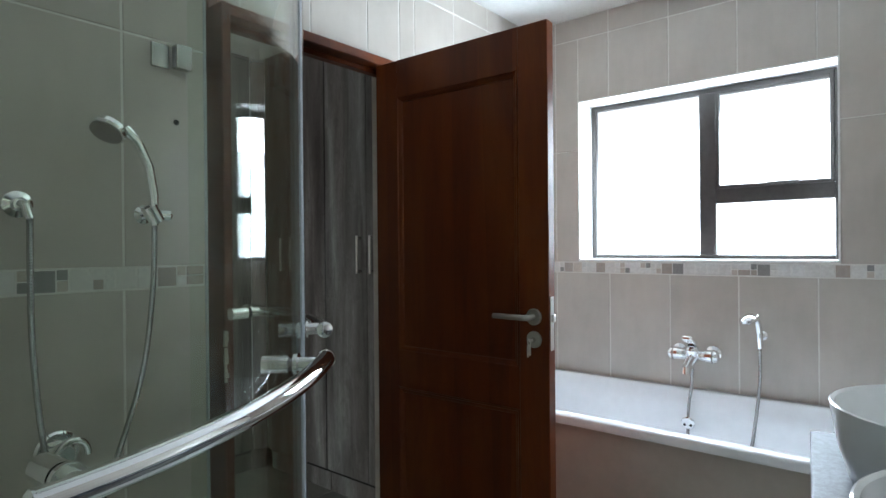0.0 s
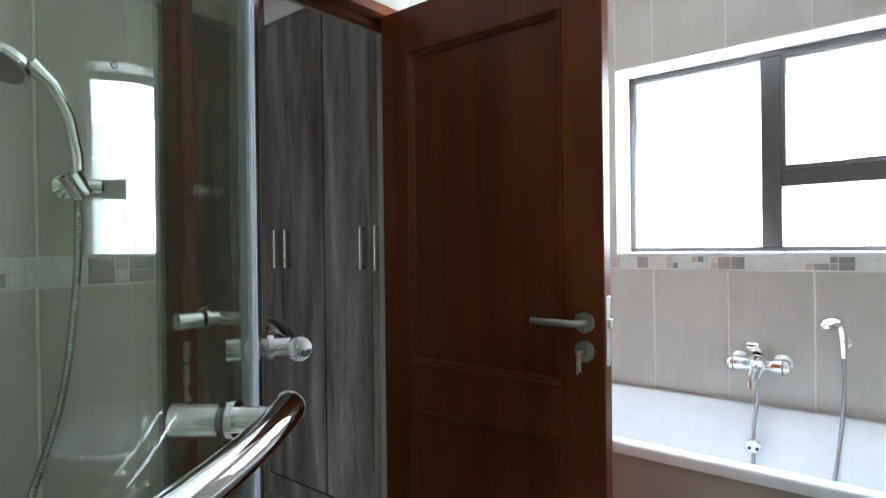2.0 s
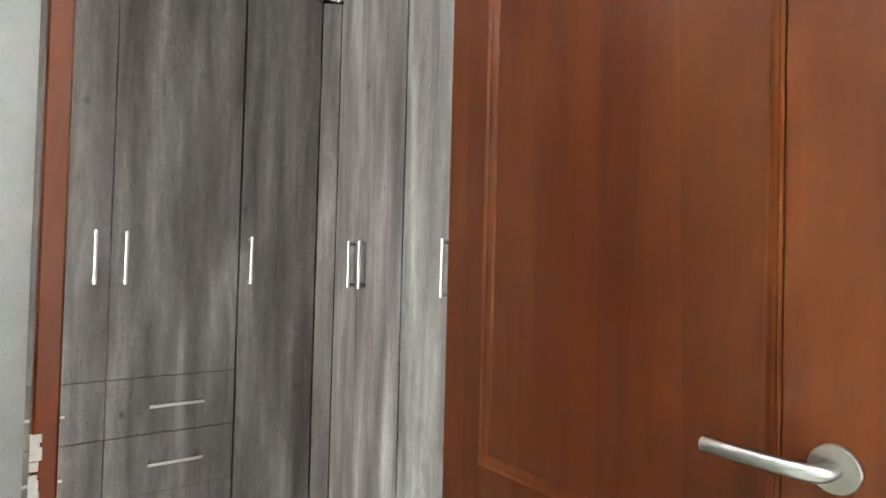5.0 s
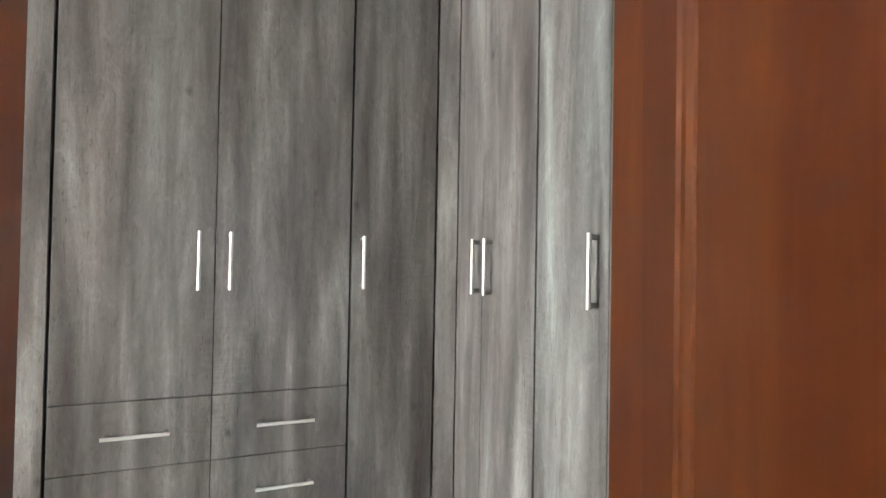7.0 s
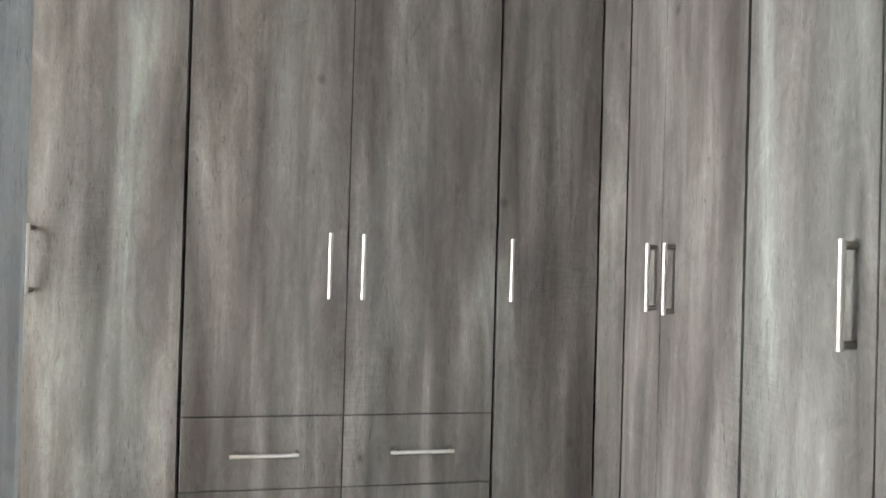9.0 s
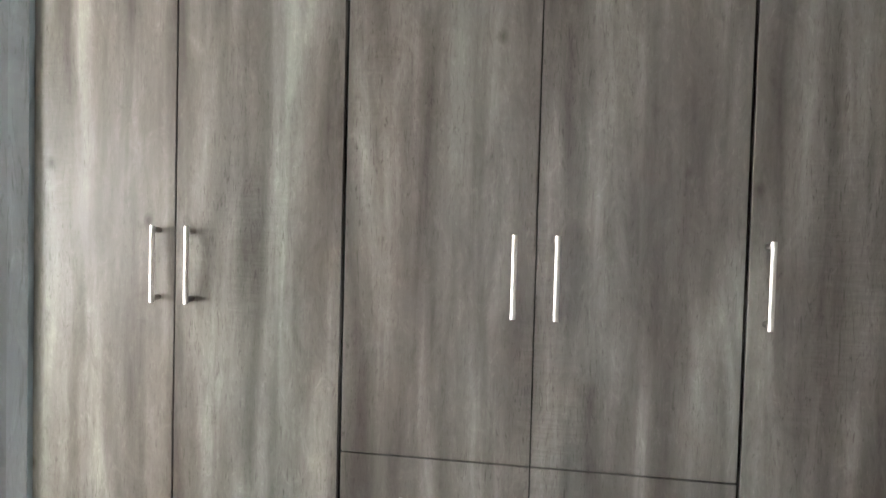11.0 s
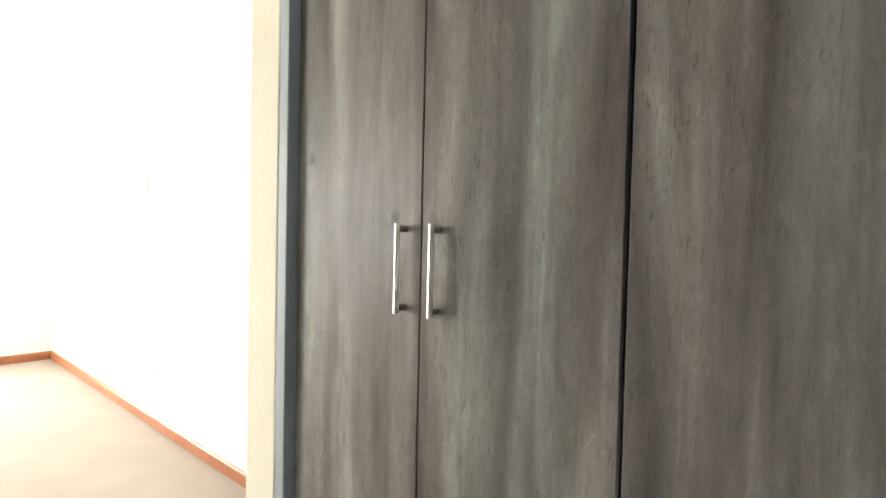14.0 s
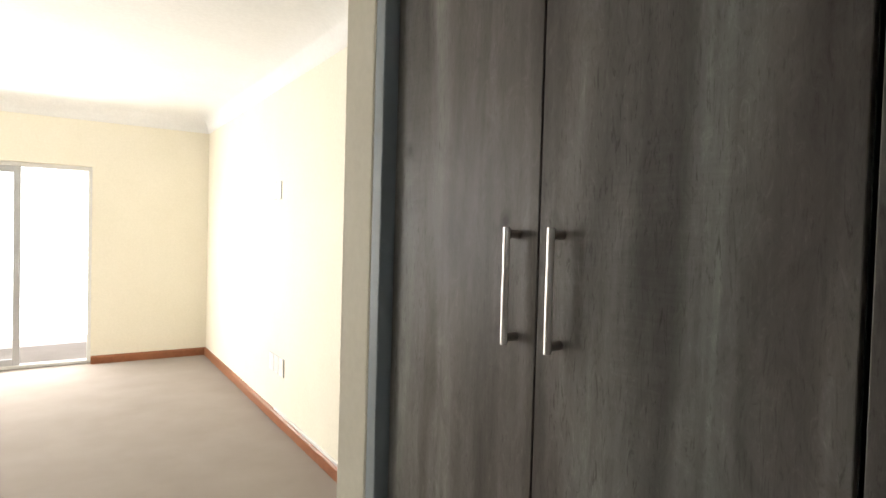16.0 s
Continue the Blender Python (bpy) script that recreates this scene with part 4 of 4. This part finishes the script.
def shower():
    s = thing("shower_enclosure", "quadrant shower with curved green-tinted glass doors", "shower", (-0.6, 0.4, 0))
    g = 0.004
    prof = [(-g, GZ0), (g, GZ0), (g, GZ1), (-g, GZ1)]
    far = [(SX + 0.012, QC.y + QR)] + arc(QR, 90, 46)
    near = near_door_line()
    for name, path in (("glass_door", far), ("glass_door", near)):
        bm = smooth(sweep(prof, path), 30)
        p = part(name, bm, SHOWER_GLASS, s, "curved green-tinted safety glass")
        p.visible_shadow = False
    for a in (45.55, 44.45):
        x, y = arc(QR, a, a, 1)[0]
        bm = box(-0.0062, 0.0062, -0.0052, 0.0048, GZ0, GZ1, 0.0015)
        bm.transform(Matrix.Translation((x, y, 0)) @ Matrix.Rotation(radians(a), 4, "Z"))
        part("seal_strip", bm, SEAL, s, "translucent vertical door seal")
    tray = [(SX + 0.002, QC.y + QR + 0.02)] + arc(QR + 0.02, 90, 0) + [(QC.x + QR + 0.02, 0.102), (SX + 0.002, 0.102)]
    bm = bmesh.new()
    vs = [bm.verts.new((x, y, 0.0)) for x, y in tray]
    f = bm.faces.new(vs)
    ex = bmesh.ops.extrude_face_region(bm, geom=[f])
    bmesh.ops.translate(bm, vec=(0, 0, GZ0), verts=[e for e in ex["geom"] if isinstance(e, bmesh.types.BMVert)])
    bmesh.ops.recalc_face_normals(bm, faces=bm.faces[:])
    part("tray", bm, CERAMIC, s, "white shower tray")
    for z in (0.35, 1.828):
        h = part("glass_hinge", box(SX + 0.004, SX + 0.016, 0.995, 1.043, z - 0.032, z + 0.032, 0.004, 2), HINGE_STEEL, s, "square satin steel glass hinge")
        part("clamp", box(SX + 0.018, SX + 0.046, 1.046, QC.y + QR - 0.006, z - 0.032, z + 0.032, 0.004, 2), HINGE_STEEL, h)
    # curved tube handles, one on each door, on chrome stand-offs
    for a0, a1, posts, z0, z1, rr, off in ((40.5, 1.5, (38.0, 4.5), 1.138, 1.106, QR + 0.050, (0.004, 0.014)), (56.0, 95, (58.0, 90), 1.158, 1.158, QR + 0.040, (0, 0))):
        pts = [(x, y, z0 + (z1 - z0) * k / 40) for k, (x, y) in enumerate(arc(rr, a0, a1, 40))]
        rail = part("rail", tube(pts, 0.0142, 24), CHROME, s, "curved polished chrome rail")
        for end, inn in ((0, 1), (-1, -2)):
            d = (Vector(pts[end]) - Vector(pts[inn])).normalized()
            part("end_cap", lathe([(0.0, 0.008), (0.011, 0.006), (0.0152, 0.002), (0.0152, 0.0), (0.0, 0.0)], pts[end], d, 24), CHROME, rail)
        for a, grow in zip(posts, off):
            d = Vector((math.cos(radians(a)), math.sin(radians(a)), 0))
            ro = QR + grow
            c = Vector((QC.x, QC.y, z0 + (z1 - z0) * (a - a0) / (a1 - a0)))
            part("stand_off", tube([c + d * (ro + 0.004), c + d * (rr - 0.004)], 0.0115, 20), CHROME, rail)
            part("collar", tube([c + d * (ro + 0.004), c + d * (ro + 0.010)], 0.0165, 20), CHROME, rail)
            part("inner_boss", tube([c + d * (ro - 0.045), c + d * (ro - 0.004)], 0.0145, 20), CHROME, rail)


def shower_set():
    h = thing("hand_shower", "chrome hand shower on a wall bracket inside the shower", "hand shower", (SX, 0.96, 1.3))
    b = (SX + 0.060, 0.975, 1.405)
    part("wall_flange", lathe([(0, 0), (0.024, 0), (0.024, 0.006), (0.013, 0.012), (0.013, 0.075), (0, 0.075)], (SX, 0.975, 1.405), (1, 0, 0), 24), CHROME, h)
    part("bracket", lathe([(0.014, -0.022), (0.020, -0.022), (0.021, 0.022), (0.014, 0.022)], b, (0.1, -0.55, 0.85), 24), CHROME, h)
    part("knob", lathe([(0, 0), (0.016, 0), (0.016, 0.022), (0.012, 0.026), (0, 0.026)], (b[0], b[1] + 0.018, b[2] - 0.004), (0.2, 1, 0), 20), CHROME, h)
    grip = [(b[0], b[1] + 0.003, b[2] - 0.03), (b[0], b[1] + 0.002, b[2] + 0.05), (b[0] + 0.004, b[1] - 0.012, b[2] + 0.12), (b[0] + 0.008, b[1] - 0.040, b[2] + 0.175), (b[0] + 0.012, b[1] - 0.075, b[2] + 0.205)]
    part("grip", tube(grip, [0.010, 0.0115, 0.012, 0.013, 0.016], 18), CHROME, h)
    hd = Vector((0.25, -0.50, -0.83))
    part("head", lathe([(0, -0.016), (0.022, -0.014), (0.040, -0.002), (0.043, 0.010), (0.040, 0.016), (0, 0.017)], (b[0] + 0.016, b[1] - 0.108, b[2] + 0.200), hd, 32), CHROME, h)
    part("face", lathe([(0, 0.0185), (0.036, 0.0185), (0.036, 0.0165)], (b[0] + 0.016, b[1] - 0.108, b[2] + 0.200), hd, 32), DARK_STEEL, h, "dark spray face")
    o = (SX, 0.703, 1.418)
    part("outlet", lathe([(0, 0), (0.030, 0), (0.030, 0.006), (0.016, 0.012), (0.014, 0.03), (0, 0.03)], o, (1, 0, 0), 26), CHROME, h)
    part("elbow", tube([(o[0] + 0.03, o[1], o[2]), (o[0] + 0.045, o[1] + 0.004, o[2] - 0.004), (o[0] + 0.052, o[1] + 0.010, o[2] - 0.035)], 0.010, 14), CHROME, h)
    part("hose", hose([(o[0] + 0.052, o[1] + 0.010, o[2] - 0.03), (o[0] + 0.055, o[1] + 0.012, 1.10), (o[0] + 0.06, o[1] + 0.035, 0.85), (o[0] + 0.07, o[1] + 0.075, 0.72),
                       (o[0] + 0.07, o[1] + 0.125, 0.70), (o[0] + 0.06, o[1] + 0.175, 0.80), (b[0] - 0.004, b[1] - 0.03, 1.0), (b[0], b[1] - 0.004, 1.20), (b[0], b[1] + 0.003, b[2] - 0.03)]), HOSE, h, "ribbed metal hose")
    m = thing("shower_mixer", "chrome shower mixer with a round lever on the wall", "tap", (SX, 0.78, 0.8))
    part("plate", lathe([(0, 0), (0.048, 0), (0.048, 0.005), (0.043, 0.010), (0, 0.010)], (SX, 0.775, 0.845), (1, 0, 0), 40), CHROME, m)
    part("body", lathe([(0, 0.010), (0.026, 0.010), (0.026, 0.045), (0.022, 0.052), (0, 0.052)], (SX, 0.775, 0.845), (1, 0, 0), 28), CHROME, m)
    part("lever", tube([(SX + 0.05 + 0.012 * math.sin(q), 0.790 - 0.034 * math.cos(q), 0.840 + 0.040 * math.sin(q)) for q in [k * math.pi / 12 for k in range(13)]], 0.0085, 14), CHROME, m, "arched chrome lever")
    t = thing("wall_plug", "small dark wall plug in the shower tile", "wall plug", (SX, 1.03, 1.6))
    part("plug", lathe([(0, 0.003), (0.007, 0.003), (0.008, 0.0), (0, 0)], (SX, 1.066, 1.660), (1, 0, 0), 14), BLACK, t)


# ---- bedroom details ----
def socket(y, z, n, label):
    s = thing("wall_socket", label, "socket", BED @ Vector((0, y, z)), "bedroom wall sockets")
    for k in range(n):
        yy = y - 0.055 + 0.11 * k
        # oversized grey sheet: its rim paints the shade line around the plate
        part("back_box", in_bedroom(box(0.0004, 0.006, yy - 0.0535, yy + 0.0535, z - 0.0635, z + 0.0635, 0.001)), SILVER, s, "grey rim for the shade line around the plate")
        p = part("plate", in_bedroom(box(0.0062, 0.009, yy - 0.05, yy + 0.05, z - 0.06, z + 0.06, 0.003, 2)), PLASTIC, s)
        part("rocker", in_bedroom(box(0.009, 0.012, yy - 0.012, yy + 0.012, z - 0.02, z + 0.02, 0.002)), PLASTIC, p)


def bedroom_details():
    socket(2.44, 1.645, 2, "white double light switch on the cream wall")
    socket(2.46, 0.41, 3, "white triple socket outlet low on the cream wall")
    t = thing("cable_trunking", "thin white cable trunking above the skirting", "trunking", BED @ Vector((0, 4.0, 0.1)))
    part("channel", in_bedroom(box(0.0005, 0.014, 2.5, 5.3, 0.083, 0.101, 0.002)), PLASTIC, t)


bath_window()
sliding_door()
daylight()
door_frame()
bathroom_door()
wardrobes()
bath()
bath_mixer()
hand_shower_bath()
vanity()
shower()
shower_set()
bedroom_details()
tiled_walls()
floor_tiles()
